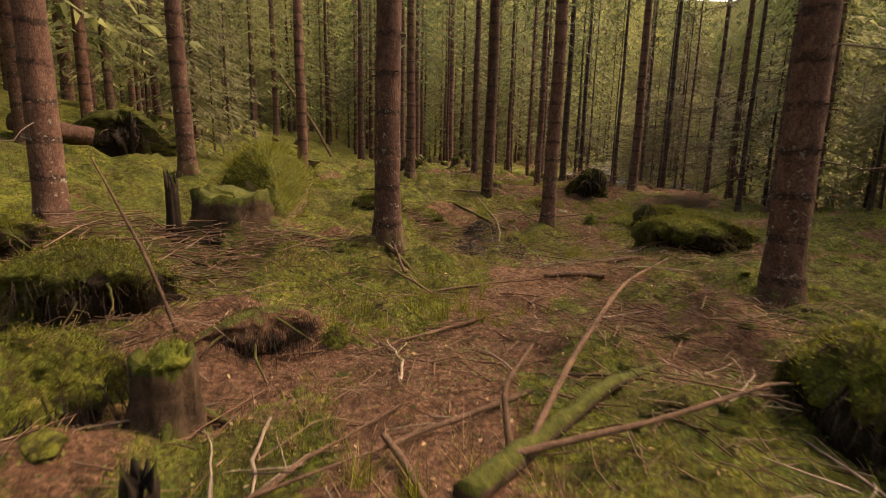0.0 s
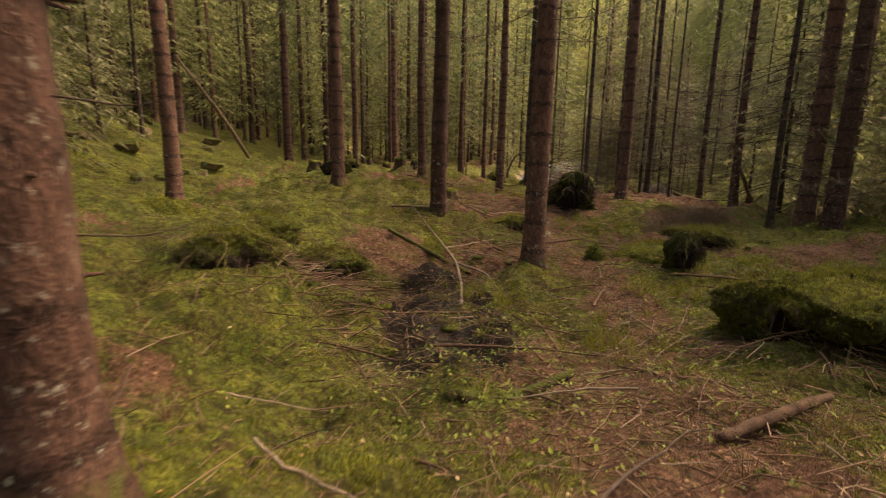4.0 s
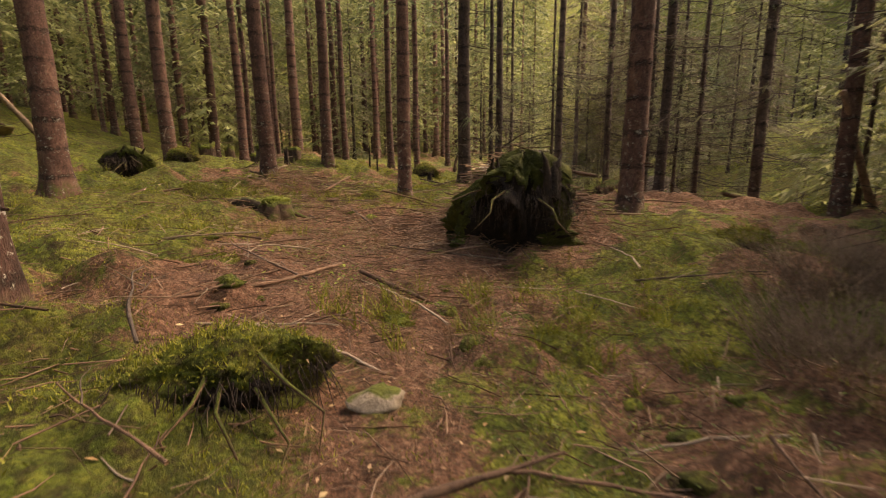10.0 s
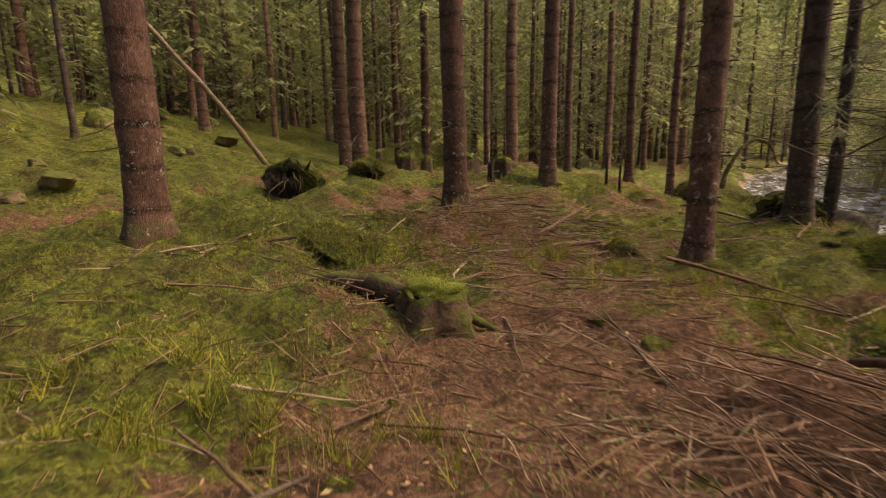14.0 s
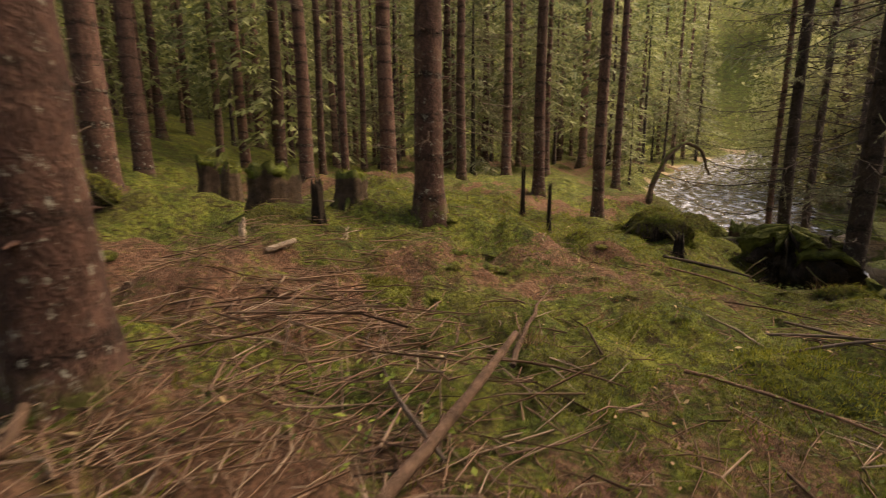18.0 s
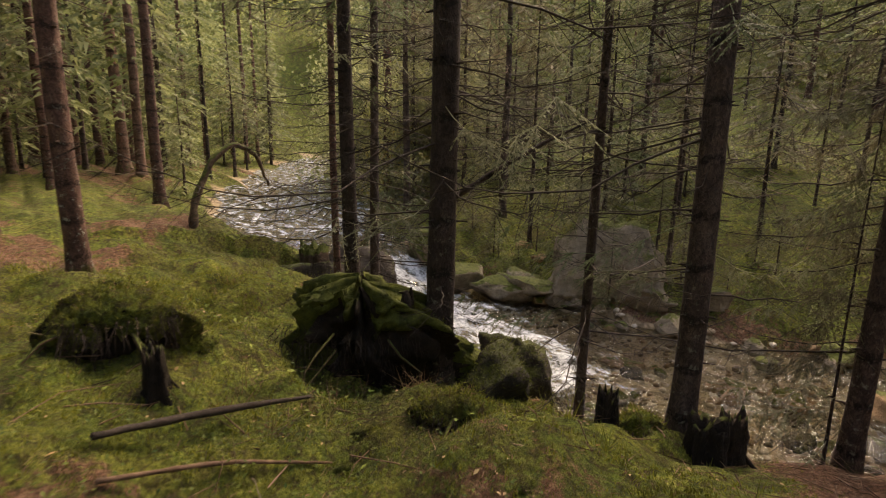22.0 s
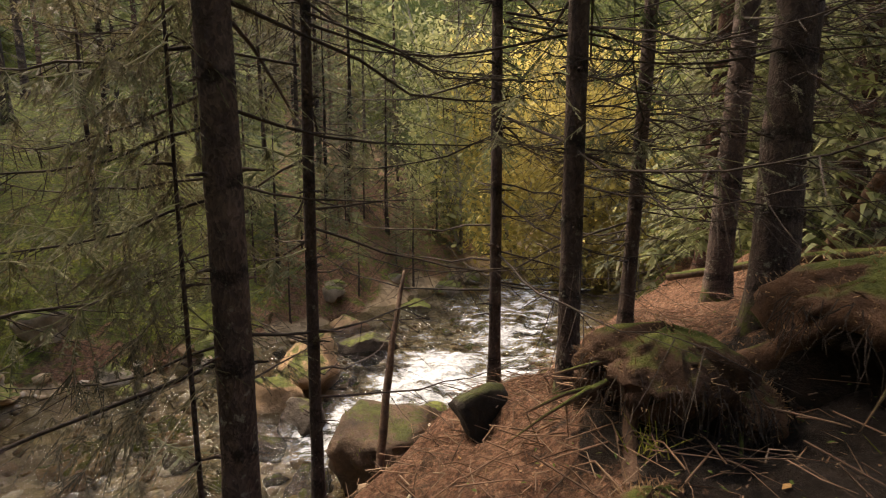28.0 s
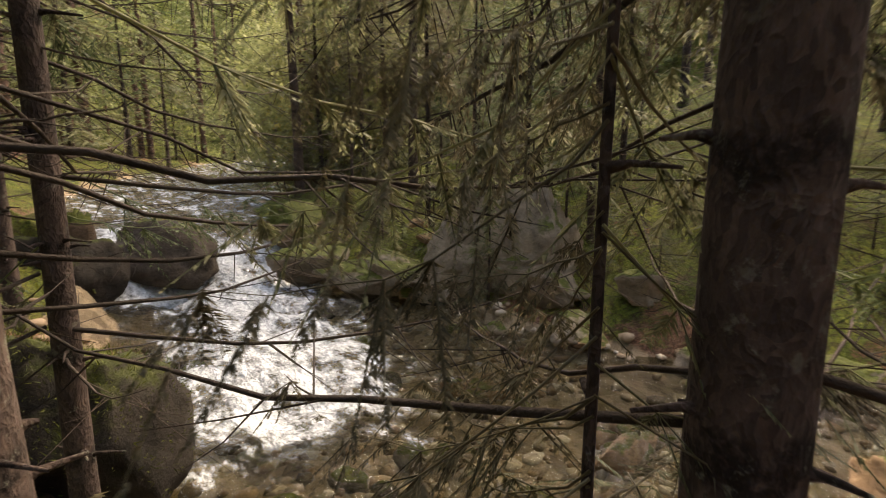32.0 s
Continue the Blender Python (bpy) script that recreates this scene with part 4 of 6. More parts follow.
# ---------------------------------------------------------------- stumps, root plates, boulders
def lump(name, size, seed, material, rough=0.22, cuts=0, level=3, ragged=0.0, planes=()):
    """An irregular body: a ball cut by a few planes, worn and broken up at three scales."""
    bm = bmesh.new()
    bmesh.ops.create_icosphere(bm, subdivisions=level, radius=1.0)
    off = Vector((seed * 3.7, seed * 1.3, seed * 2.1))
    r = random.Random(seed)
    planes = [(Vector(n).normalized(), k) for n, k in planes] + [(Vector((r.gauss(0, 1), r.gauss(0, 1), r.gauss(0, 0.8))).normalized(), r.uniform(0.5, 0.85)) for _ in range(cuts)]
    for v in bm.verts:
        c = v.co.copy()
        for n, k in planes:
            d = c.dot(n)
            if d > k:
                c -= (d - k) * 0.92 * n
        f = 1 + rough * noise.noise(c * 1.3 + off) * 1.6 + rough * 0.6 * noise.noise(c * 3.1 + off) + rough * 0.3 * noise.noise(c * 7.3 + off)
        if ragged:
            f += ragged * (0.35 - abs(noise.noise(c * 4.3 + off))) + ragged * 0.7 * (0.3 - abs(noise.noise(c * 9.7 - off))) + ragged * 0.5 * noise.noise(c * 19 + off)
        v.co = Vector((c.x * size[0], c.y * size[1], c.z * size[2])) * f
    me = bpy.data.meshes.new(name)
    bm.to_mesh(me)
    bm.free()
    me.materials.append(material)
    me.polygons.foreach_set("use_smooth", np.ones(len(me.polygons), bool))
    return me


def boulder(x, y, size, seed, material, label, sink=0.3, turn=0.0, z=None, planes=()):
    ob = new("boulder", lump("boulder", size, seed, material, 0.15 if planes else 0.16, 10 if planes else 16, 5 if size[0] > 1.2 else 4 if size[0] > 0.35 else 3, 0.13, planes))
    ob.matrix_basis = pose(x, y, (ground_z(x, y) if z is None else z) + size[2] * (1 - sink) - size[2] * 0.35, 0, 0, turn)
    return tagged(ob, label, "boulder", "boulders")


def fuzz(me, m, parent, count, seed, material=None, height=0.035):
    """Short moss shoots standing on the upper faces of a mesh, as a part of its thing."""
    rng = np.random.default_rng(seed)
    n = len(me.polygons)
    cen, nor, area = np.empty(n * 3), np.empty(n * 3), np.empty(n)
    me.polygons.foreach_get("center", cen)
    me.polygons.foreach_get("normal", nor)
    me.polygons.foreach_get("area", area)
    cen, nor = cen.reshape(-1, 3), nor.reshape(-1, 3)
    w = area * np.clip(nor[:, 2] + 0.35, 0.02, 1)
    pick = rng.choice(n, count, p=w / w.sum())
    root = cen[pick] + rng.normal(0, 1, (count, 3)) * np.sqrt(area[pick])[:, None] * 0.45
    root += nor[pick] * 0.002
    d = nor[pick] + rng.normal(0, 0.5, (count, 3)) + [0, 0, 0.2]
    across = np.cross(d, rng.normal(0, 1, (count, 3)))
    across *= 0.004 / (np.linalg.norm(across, axis=1)[:, None] + 1e-9)
    tip = root + d * height * rng.uniform(0.4, 1.3, count)[:, None]
    geo = Geo()
    geo.add(np.stack([root - across, root + across, tip], 1).reshape(-1, 3), np.arange(count * 3).reshape(-1, 3))
    return tagged(part("moss_fuzz", geo.mesh("moss_fuzz", material or GRASS, False), parent, "", m), kind="stuff")


def bank_mesh(name, w, d, h, seed, cut, lip, material, ragged=0.16, sides=48, levels=14):
    """A rounded hump whose front, towards -y, is cut back below an overhang; lip is the level at which a cover over it ends there."""
    rng = np.random.default_rng(seed)
    a = np.arange(sides) * 2 * math.pi / sides
    front = smooth(-0.1, 0.5, -np.sin(a)) if cut else 0 * a
    ca, sa = np.cos(a), np.sin(a)
    edge = vnoise(ca * 3.1 + seed, sa * 3.1, 51) + 0.6 * vnoise(ca * 8 + seed, sa * 8, 52)
    low = front * np.clip(lip + 0.3 * edge, 0, 0.92) if lip else 0 * a
    q = np.linspace(0, 1, levels) ** 0.85
    S = low[None] + (1 - low[None]) * q[:, None]
    r = np.sqrt(np.clip(1 - S ** 2.2, 0, 1))
    r = r * (1 - front[None] * cut * (1 - smooth(0.2, 0.8, S)))
    A, B = ca[None] * 1.7 + seed + S, sa[None] * 1.7 + 2 * S
    rough = vnoise(A, B, 53) * 1.5 + 1.1 * np.abs(vnoise(A * 2.7, B * 2.7, 54)) + 0.9 * np.abs(vnoise(A * 6, B * 6, 55)) - 0.4
    r = r * (1 + ragged * 1.6 * rough) + 0.015 * rng.standard_normal(S.shape)
    z = -0.2 + (h + 0.2) * S * (1 + 0.3 * ragged * vnoise(A * 3 + 9, B * 3, 56))
    if lip:
        r = r + 0.05
        z[0] -= 0.05 * front
        r = np.concatenate([r[:1] - 0.16, r])
        z = np.concatenate([z[:1] + 0.01, z])
    x, y = r * ca[None] * w / 2, r * sa[None] * d / 2
    n = len(r)
    i, j = np.meshgrid(np.arange(n - 1), np.arange(sides), indexing="ij")
    k = (j + 1) % sides
    geo = Geo()
    geo.add(np.stack([x, y, z], -1).reshape(-1, 3), np.stack([i * sides + j, i * sides + k, (i + 1) * sides + k, (i + 1) * sides + j], -1).reshape(-1, 4))
    return geo.mesh(name, material)


def hanging_roots(ob, w, d, h, cut, rng, count, thick):
    """Rootlets hanging from the overhang in one mass, and a few stout roots."""
    fringe = Geo()
    for q in range(count):
        a = rng.uniform(3.5, 5.9)
        k = 1 - 0.35 * cut * rng.random()
        s = np.array([math.cos(a) * w * 0.47 * k, math.sin(a) * d * 0.47 * k, h * rng.uniform(0.45, 0.75)])
        e = np.array([math.cos(a) * 0.05, math.sin(a) * 0.05, -rng.uniform(0.06, 0.3)]) + rng.normal(0, 0.035, 3)
        fringe.add(*tube([s, s + e * 0.5 + rng.normal(0, 0.02, 3), s + e], [0.0034, 0.0026, 0.001], 3))
    tagged(part("rootlet_fringe", fringe.mesh("rootlet_fringe", TWIG_DARK), ob, "fine hanging rootlets"), kind="stuff")
    for q in range(thick):
        a = rng.uniform(3.5, 5.9)
        s = np.array([math.cos(a) * w * 0.36, math.sin(a) * d * 0.36, h * rng.uniform(0.35, 0.75)])
        c = np.array([math.cos(a), math.sin(a), -0.25])
        ln = rng.uniform(0.2, 0.5)
        g = Geo()
        g.add(*tube([s - c * 0.1, s + c * ln * 0.4, s + c * ln * 0.8 + [rng.normal(0, 0.06), 0, -0.06], s + c * ln + [rng.normal(0, 0.1), 0, -0.2]], [0.014, 0.011, 0.007, 0.002], 5))
        part("root", g.mesh("root", ROOT), ob)


def mound(x, y, w, d, h, turn, seed, label="soil hummock with a dark hollow under overhanging moss", hollow=True, cover=None):
    """A bank of soil whose moss cover hangs over a dark side."""
    rng = np.random.default_rng(seed)
    ob = thing("mossy_mound", x, y, ground_z(x, y) - 0.05, label, "mound", "mossy mounds", turn=turn)
    if hollow:
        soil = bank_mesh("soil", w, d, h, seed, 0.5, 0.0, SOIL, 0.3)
        fuzz(soil, None, part("soil", soil, ob, "black crumbling soil, hollow shade in its colour"), 260, seed, DRY, 0.04)
    me = bank_mesh("moss_cover", w, d, h * 1.03, seed, 0.5 if hollow else 0.0, 0.6 if hollow else 0.0, cover or GROUND, 0.3 if hollow else 0.2)
    top = part("moss_cover" if not cover else "litter_cover", me, ob, "thick green moss" if not cover else "red-brown needle litter")
    fuzz(me, None, top, int((900 if cover else 5000) * w * d + 300), seed, DRY if cover else None, 0.02 if cover else 0.026)
    if hollow:
        hanging_roots(ob, w, d, h, 0.5, rng, 90, 4)
    return ob


def stump(x, y, h, r, seed, label="mossy rotten stump with a jagged top", cap=True, material=MOSSY_WOOD):
    rng = np.random.default_rng(seed)
    ob = thing("tree_stump", x, y, ground_z(x, y), label, "stump", "stumps")
    sides, z = 28, np.array([-0.25, -0.05, 0.03, 0.12, 0.25, 0.5, 0.75, 1.0])
    t = np.arange(sides) * 2 * math.pi / sides
    zz = np.where(z > 0, z * h, z)
    rag = rng.uniform(-0.22, 0.25, sides) * h
    if r > 0.11:
        rag = 0.8 * (np.roll(rag, 1) + rag + np.roll(rag, -1)) / 3 + 0.25 * rag
    flute = 1 + 0.09 * rng.standard_normal(sides)
    v = []
    for q, (a, b) in enumerate(zip(zz, z)):
        rr = r * (1 + 0.75 * math.exp(-max(a + 0.05, 0) / (0.12 + 0.1 * h)) * (0.7 + 0.5 * np.cos(5 * t + seed))) * flute * (1 + 0.05 * rng.standard_normal(sides))
        v.append(np.stack([rr * np.cos(t), rr * np.sin(t), a + rag * max(b, 0) ** 3], -1))
    inner = v[-1] * [0.72, 0.72, 1.0] - [0, 0, 0.12 * h]
    v.append(inner)
    v.append(inner * [0.05, 0.05, 1] - [0, 0, 0.05])
    v = np.concatenate(v)
    i, j = np.meshgrid(np.arange(len(zz) + 1), np.arange(sides), indexing="ij")
    k = (j + 1) % sides
    geo = Geo()
    geo.add(v, np.stack([i * sides + j, i * sides + k, (i + 1) * sides + k, (i + 1) * sides + j], -1).reshape(-1, 4))
    part("stump_wood", geo.mesh("stump_wood", material), ob)
    for q in range(5 if h > 0.4 else 2):
        a = 6.28 * q / 5 + rng.uniform(-0.4, 0.4)
        c = np.array([math.cos(a), math.sin(a), 0])
        ln = r * rng.uniform(1.6, 3.0)
        pts = [c * r * 0.7 + [0, 0, 0.14], c * (r + ln * 0.25) + [0, 0, 0.03], c * (r + ln * 0.6) + [0, 0, -0.05], c * (r + ln) + [0, 0, -0.2]]
        rg = Geo()
        rg.add(*tube(pts, [r * 0.26, r * 0.17, r * 0.1, r * 0.04], 7))
        part("root", rg.mesh("root", material), ob)
    if cap:
        me = lump("moss_cap", (r * 1.04, r * 0.96, 0.06 + 0.12 * r), seed, MOSS_CUSHION, 0.3)
        top = part("moss_cap", me, ob, "thick yellow-green moss cap", pose(0, 0, h * 0.93))
        fuzz(me, None, top, 260, seed, None, 0.03)
    return ob


def root_plate(x, y, w, h, turn, seed, label="overturned root plate of a fallen tree, black soil and moss"):
    """The upturned disc of roots and soil of a thrown tree, hollow beneath."""
    rng = np.random.default_rng(seed)
    ob = thing("root_plate", x, y, ground_z(x, y) - 0.04, label, "root plate", "root plates", turn=turn)
    d = 0.75 * w
    part("soil", bank_mesh("soil", w, d, h, seed, 0.7, 0.0, SOIL, 0.6, 72, 24), ob, "black torn soil, hollow shade in its colour")
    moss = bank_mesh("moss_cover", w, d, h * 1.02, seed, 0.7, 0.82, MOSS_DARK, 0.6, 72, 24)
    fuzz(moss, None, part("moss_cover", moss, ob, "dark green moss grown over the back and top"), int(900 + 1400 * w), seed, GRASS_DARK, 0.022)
    for q in range(9 if w > 0.6 else 4):  # torn stump wood standing at the top
        c = np.array([rng.uniform(-0.25, 0.3) * w, rng.uniform(-0.15, 0.12) * w, h * rng.uniform(0.7, 0.9)])
        e = c + [rng.normal(0, 0.08), rng.normal(0, 0.08), h * rng.uniform(0.08, 0.26)]
        geo = Geo()
        geo.add(*tube([c - [0, 0, 0.3 * h], c, (c + e) / 2 + rng.normal(0, 0.02, 3), e], np.array([0.04, 0.035, 0.022, 0.006]) * (0.35 + 0.65 * w), 7))
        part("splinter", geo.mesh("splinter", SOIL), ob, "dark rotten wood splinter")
    hanging_roots(ob, w, d, h, 0.7, rng, 150, 3 if w > 0.7 else 1)
    return ob


def moss_material():
    k = Mat("moss_cushion", 0.95)
    k.world_coords()
    col = k.ramp(k.noise(4, 7, 0.7), (0.3, (0.04, 0.055, 0.01)), (0.5, (0.11, 0.135, 0.02)), (0.72, (0.2, 0.2, 0.04)))
    k.color(k.shade(col, k.noise(60, 3, 0.7)))
    k.bump(k.noise(14, 6, 0.7), 0.8, 0.04).bump(k.noise(90, 4, 0.7), 0.9, 0.012)
    return k.m


MOSS_CUSHION = moss_material()
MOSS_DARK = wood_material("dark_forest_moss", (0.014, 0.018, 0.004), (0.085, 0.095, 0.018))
root_plate(5.5, 18.4, 1.4, 0.98, -14, 3)
root_plate(-2.0, 26.2, 1.2, 0.7, -15, 4)
root_plate(-8.2, 12.8, 2.0, 1.2, 30, 5)
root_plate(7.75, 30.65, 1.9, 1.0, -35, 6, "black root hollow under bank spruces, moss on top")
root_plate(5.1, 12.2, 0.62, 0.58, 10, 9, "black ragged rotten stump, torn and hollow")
for k, (x, y, w, d, h, turn) in enumerate([(-2.95, 3.9, 1.5, 1.0, 0.6, 40), (-2.25, 2.3, 1.2, 0.9, 0.6, 50), (2.5, 2.65, 0.95, 0.9, 0.8, -60), (4.5, 8.75, 2.1, 1.4, 0.66, -25),
                                            (6.5, 13.9, 1.5, 1.0, 0.34, -30), (-1.45, 10.3, 1.3, 0.8, 0.4, 5), (-0.6, 12.0, 1.3, 0.8, 0.4, 20), (5.8, 30.6, 0.95, 0.8, 0.5, -25), (3.05, 15.6, 1.2, 0.7, 0.34, 15), (6.1, 32.6, 1.1, 0.7, 0.4, -30), (7.5, 29.0, 0.7, 0.5, 0.3, -60),
                                            (-1.6, 28.8, 1.1, 0.7, 0.45, 0), (8.2, 18.3, 1.2, 0.8, 0.3, -30), (3.8, 24.7, 0.6, 0.5, 0.24, -20), (9.35, 28.6, 0.6, 0.5, 0.3, -60), (-4.6, 4.6, 1.3, 0.9, 0.5, 50)]):
    mound(x, y, w, d, h, turn, 700 + 3 * k)
for k, (x, y, w, d, h, turn) in enumerate([(-1.45, 3.5, 0.95, 0.6, 0.26, 30), (10.3, 25.25, 0.95, 0.75, 0.5, -135), (9.8, 24.3, 1.4, 1.1, 0.55, -140), (10.15, 24.9, 0.5, 0.5, 0.3, -90), (11.1, 25.0, 0.7, 0.5, 0.3, -90), (9.75, 25.75, 0.55, 0.35, 0.18, -80)]):
    mound(x, y, w, d, h, turn, 770 + 3 * k, "torn root mound strewn with red-brown needles", True, LITTER)
for k, (x, y, w, h) in enumerate([(5.2, 13.3, 1.7, 0.45), (4.05, 13.3, 0.5, 0.45), (-0.88, 3.65, 0.36, 0.22), (3.95, 16.7, 0.5, 0.14), (5.0, 16.2, 0.7, 0.18), (2.2, 18.3, 0.8, 0.2), (5.2, 26.2, 1.3, 0.2), (2.3, 27.3, 0.9, 0.22), (0.6, 22.8, 0.9, 0.2), (0.2, 6.9, 0.9, 0.2),
                                  (4.7, 21.7, 0.8, 0.2), (1.2, 13.9, 1.1, 0.25), (5.9, 10.6, 0.9, 0.25), (-1.6, 12.6, 1.1, 0.3), (-3.6, 13.7, 1.2, 0.3), (3.6, 22.9, 0.5, 0.15), (6.7, 24.6, 0.9, 0.25), (7.8, 27.6, 0.7, 0.2)]):
    mound(x, y, w, w * 0.75, h * 0.7, 40 * k, 800 + 3 * k, "soft rounded cushion of green moss", False)
for k, (x, y, h, r) in enumerate([(2.32, 21.25, 0.28, 0.2), (-2.05, 32.7, 0.75, 0.25), (0.75, 28.8, 0.6, 0.25), (1.5, 29.6, 0.42, 0.18), (-2.8, 6.45, 0.6, 0.42), (-3.35, 5.95, 0.75, 0.07), (4.11, 29.85, 0.58, 0.022), (3.87, 31.05, 0.66, 0.028), (1.42, 28.4, 0.42, 0.05), (5.86, 29.9, 0.25, 0.05), (-1.55, 2.45, 0.45, 0.13), (-1.2, 1.6, 0.3, 0.055),
                                  (10.3, 36.8, 0.9, 0.3), (9.35, 28.05, 0.4, 0.13), (9.62, 27.95, 0.42, 0.1), (0.1, 30.8, 0.5, 0.18), (-3.2, 28.6, 0.35, 0.24), (-0.8, 30.9, 0.7, 0.15), (8.75, 28.6, 0.35, 0.07)]):
    stump(x, y, h, r, 40 + k, "dark splintered stump of a thin tree" if r < 0.1 else "mossy rotten stump with a jagged top", r > 0.1 and r < 0.4 and x < 8, SOIL if r < 0.1 or x > 9 and y < 29 else MOSSY_WOOD)
grassy = boulder(-3.25, 8.95, (1.1, 0.95, 0.98), 11, ROCK_GREEN, "large boulder thickly covered in moss", 0.3, 20, None, [((1, -0.5, 0.45), 0.45), ((0.2, 0, 1), 0.7)])
fuzz(grassy.data, None, grassy, 6000, 31, GRASS, 0.13)
flat_rock = boulder(12.55, 26.15, (1.0, 0.65, 0.5), 12, ROCK_BROWN, "flat boulder with green moss at the water's edge", 0.2, -35, -2.2, [((0.25, -0.2, 1), 0.6)])
fuzz(flat_rock.data, None, flat_rock, 700, 33, GRASS_DARK, 0.02)
boulder(11.35, 25.82, (0.29, 0.26, 0.22), 13, ROCK_DARK, "round dark boulder on the bank", 0.5)
boulder(3.8, 15.55, (0.2, 0.12, 0.08), 27, ROCK_PALE, "pale flat stone in the moss", 0.3, 20)
boulder(14.5, 27.4, (0.6, 0.4, 0.3), 28, ROCK_RUST, "rust-coloured boulder splitting the rapids", 0.3, 40, -2.35)
boulder(14.0, 27.0, (0.4, 0.3, 0.24), 29, ROCK_WET, "dark wet boulder in the rapids", 0.3, 10, -2.35)
boulder(16.2, 25.9, (0.5, 0.35, 0.28), 30, ROCK_WET, "dark wet boulder in the rapids", 0.3, 70, -2.4)
boulder(15.3, 26.9, (0.9, 0.6, 0.5), 14, ROCK_RUST, "rust-coloured boulder in the stream", 0.3, 0, -2.3)
outcrop = boulder(16.0, 32.9, (1.5, 2.0, 1.95), 15, ROCK, "huge angular mossy rock face overhanging the far bank", 0.2, 0, -2.5, [((-0.62, -0.5, -0.6), 0.5), ((-0.72, -0.42, 0.5), 0.5), ((0.25, -0.9, 0.3), 0.6), ((-0.5, 0.7, 0.4), 0.6), ((-0.25, -0.2, 0.9), 0.72)])
fuzz(outcrop.data, None, outcrop, 1500, 34, GRASS_DARK, 0.05)
boulder(14.75, 34.3, (0.95, 0.55, 0.3), 16, ROCK, "flat rock slab jutting out over the water", 0.2, -70, -1.95, [((0.1, 0.2, 1), 0.55)])
# near-black stone fills the overhang as painted shade
boulder(15.5, 32.6, (1.2, 0.5, 0.4), 22, ROCK_DARK, "near-black rock put in for the shade under a rock face", 0.3, -62, -2.3)
boulder(14.35, 34.75, (1.1, 0.6, 0.42), 23, ROCK, "flat tilted rock slab beside the pool", 0.3, -40, -2.05, [((0.2, -0.3, 1), 0.5)])
boulder(13.95, 35.9, (0.8, 0.6, 0.5), 19, ROCK, "mossy rock slab beside the waterfall", 0.3, -20, -1.95, [((0.1, -0.3, 1), 0.55)])
boulder(14.3, 37.4, (1.0, 0.8, 0.6), 24, ROCK_GREEN, "moss-grown rock above the waterfall", 0.3, 30, -1.5)
boulder(11.6, 37.0, (1.2, 0.75, 0.8), 17, ROCK_WET, "dark wet boulder splitting the waterfall", 0.2, -25, -2.05)
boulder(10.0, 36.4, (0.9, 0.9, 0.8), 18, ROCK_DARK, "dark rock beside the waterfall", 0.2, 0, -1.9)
hollow_rock = boulder(8.65, 29.8, (0.4, 0.36, 0.42), 21, ROCK_DARK, "rounded mossy rock darkened with the shade of its hollow", 0.3)
# dark shoots put the shade of the hollow into the moss colour
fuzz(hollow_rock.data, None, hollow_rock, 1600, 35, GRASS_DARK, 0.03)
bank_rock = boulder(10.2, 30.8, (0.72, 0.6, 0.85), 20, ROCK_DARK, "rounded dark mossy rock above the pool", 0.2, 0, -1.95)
fuzz(bank_rock.data, None, bank_rock, 2600, 32, GRASS_DARK, 0.03)
for k in range(120):
    u = rng.uniform(0, 1)
    y = 21.5 + 13.5 * u
    cx = float(np.interp(y, [22, 23.3, 26, 28.6, 31.5, 34.9], [18.8, 17.6, 15.2, 13.7, 12.6, 12.6]))
    x = cx + rng.uniform(-2.4, 2.4)
    s = rng.uniform(0.08, 0.3)
    boulder(x, y, (s * rng.uniform(0.9, 1.5), s, s * rng.uniform(0.5, 0.8)), 60 + k % 9, (ROCK_WET, ROCK_RUST, ROCK)[k % 3], "stream-worn stone lying in the shallow water", 0.35, rng.uniform(0, 360))


for k in range(30):
    y = rng.uniform(21, 36)
    cx = float(np.interp(y, [21, 23.3, 26, 28.6, 31.5, 36], [19.8, 17.6, 15.2, 13.7, 12.6, 12.6]))
    x, w = cx + rng.uniform(2.2, 4.2), rng.uniform(0.15, 0.5)
    boulder(x, y, (w * rng.uniform(0.9, 1.5), w, w * rng.uniform(0.5, 0.8)), 130 + k % 9, (ROCK_PALE, ROCK, ROCK_RUST)[k % 3], "pale mossy boulder on the far bank", 0.3, rng.uniform(0, 360))
for k in range(26):
    x, y = rng.uniform(-15, -6.5), rng.uniform(20, 38)
    w = rng.uniform(0.2, 0.6)
    boulder(x, y, (w * rng.uniform(0.9, 1.4), w, w * rng.uniform(0.6, 0.9)), 90 + k % 8, ROCK_GREEN, "moss-grown boulder on the wooded slope", 0.3, rng.uniform(0, 360))


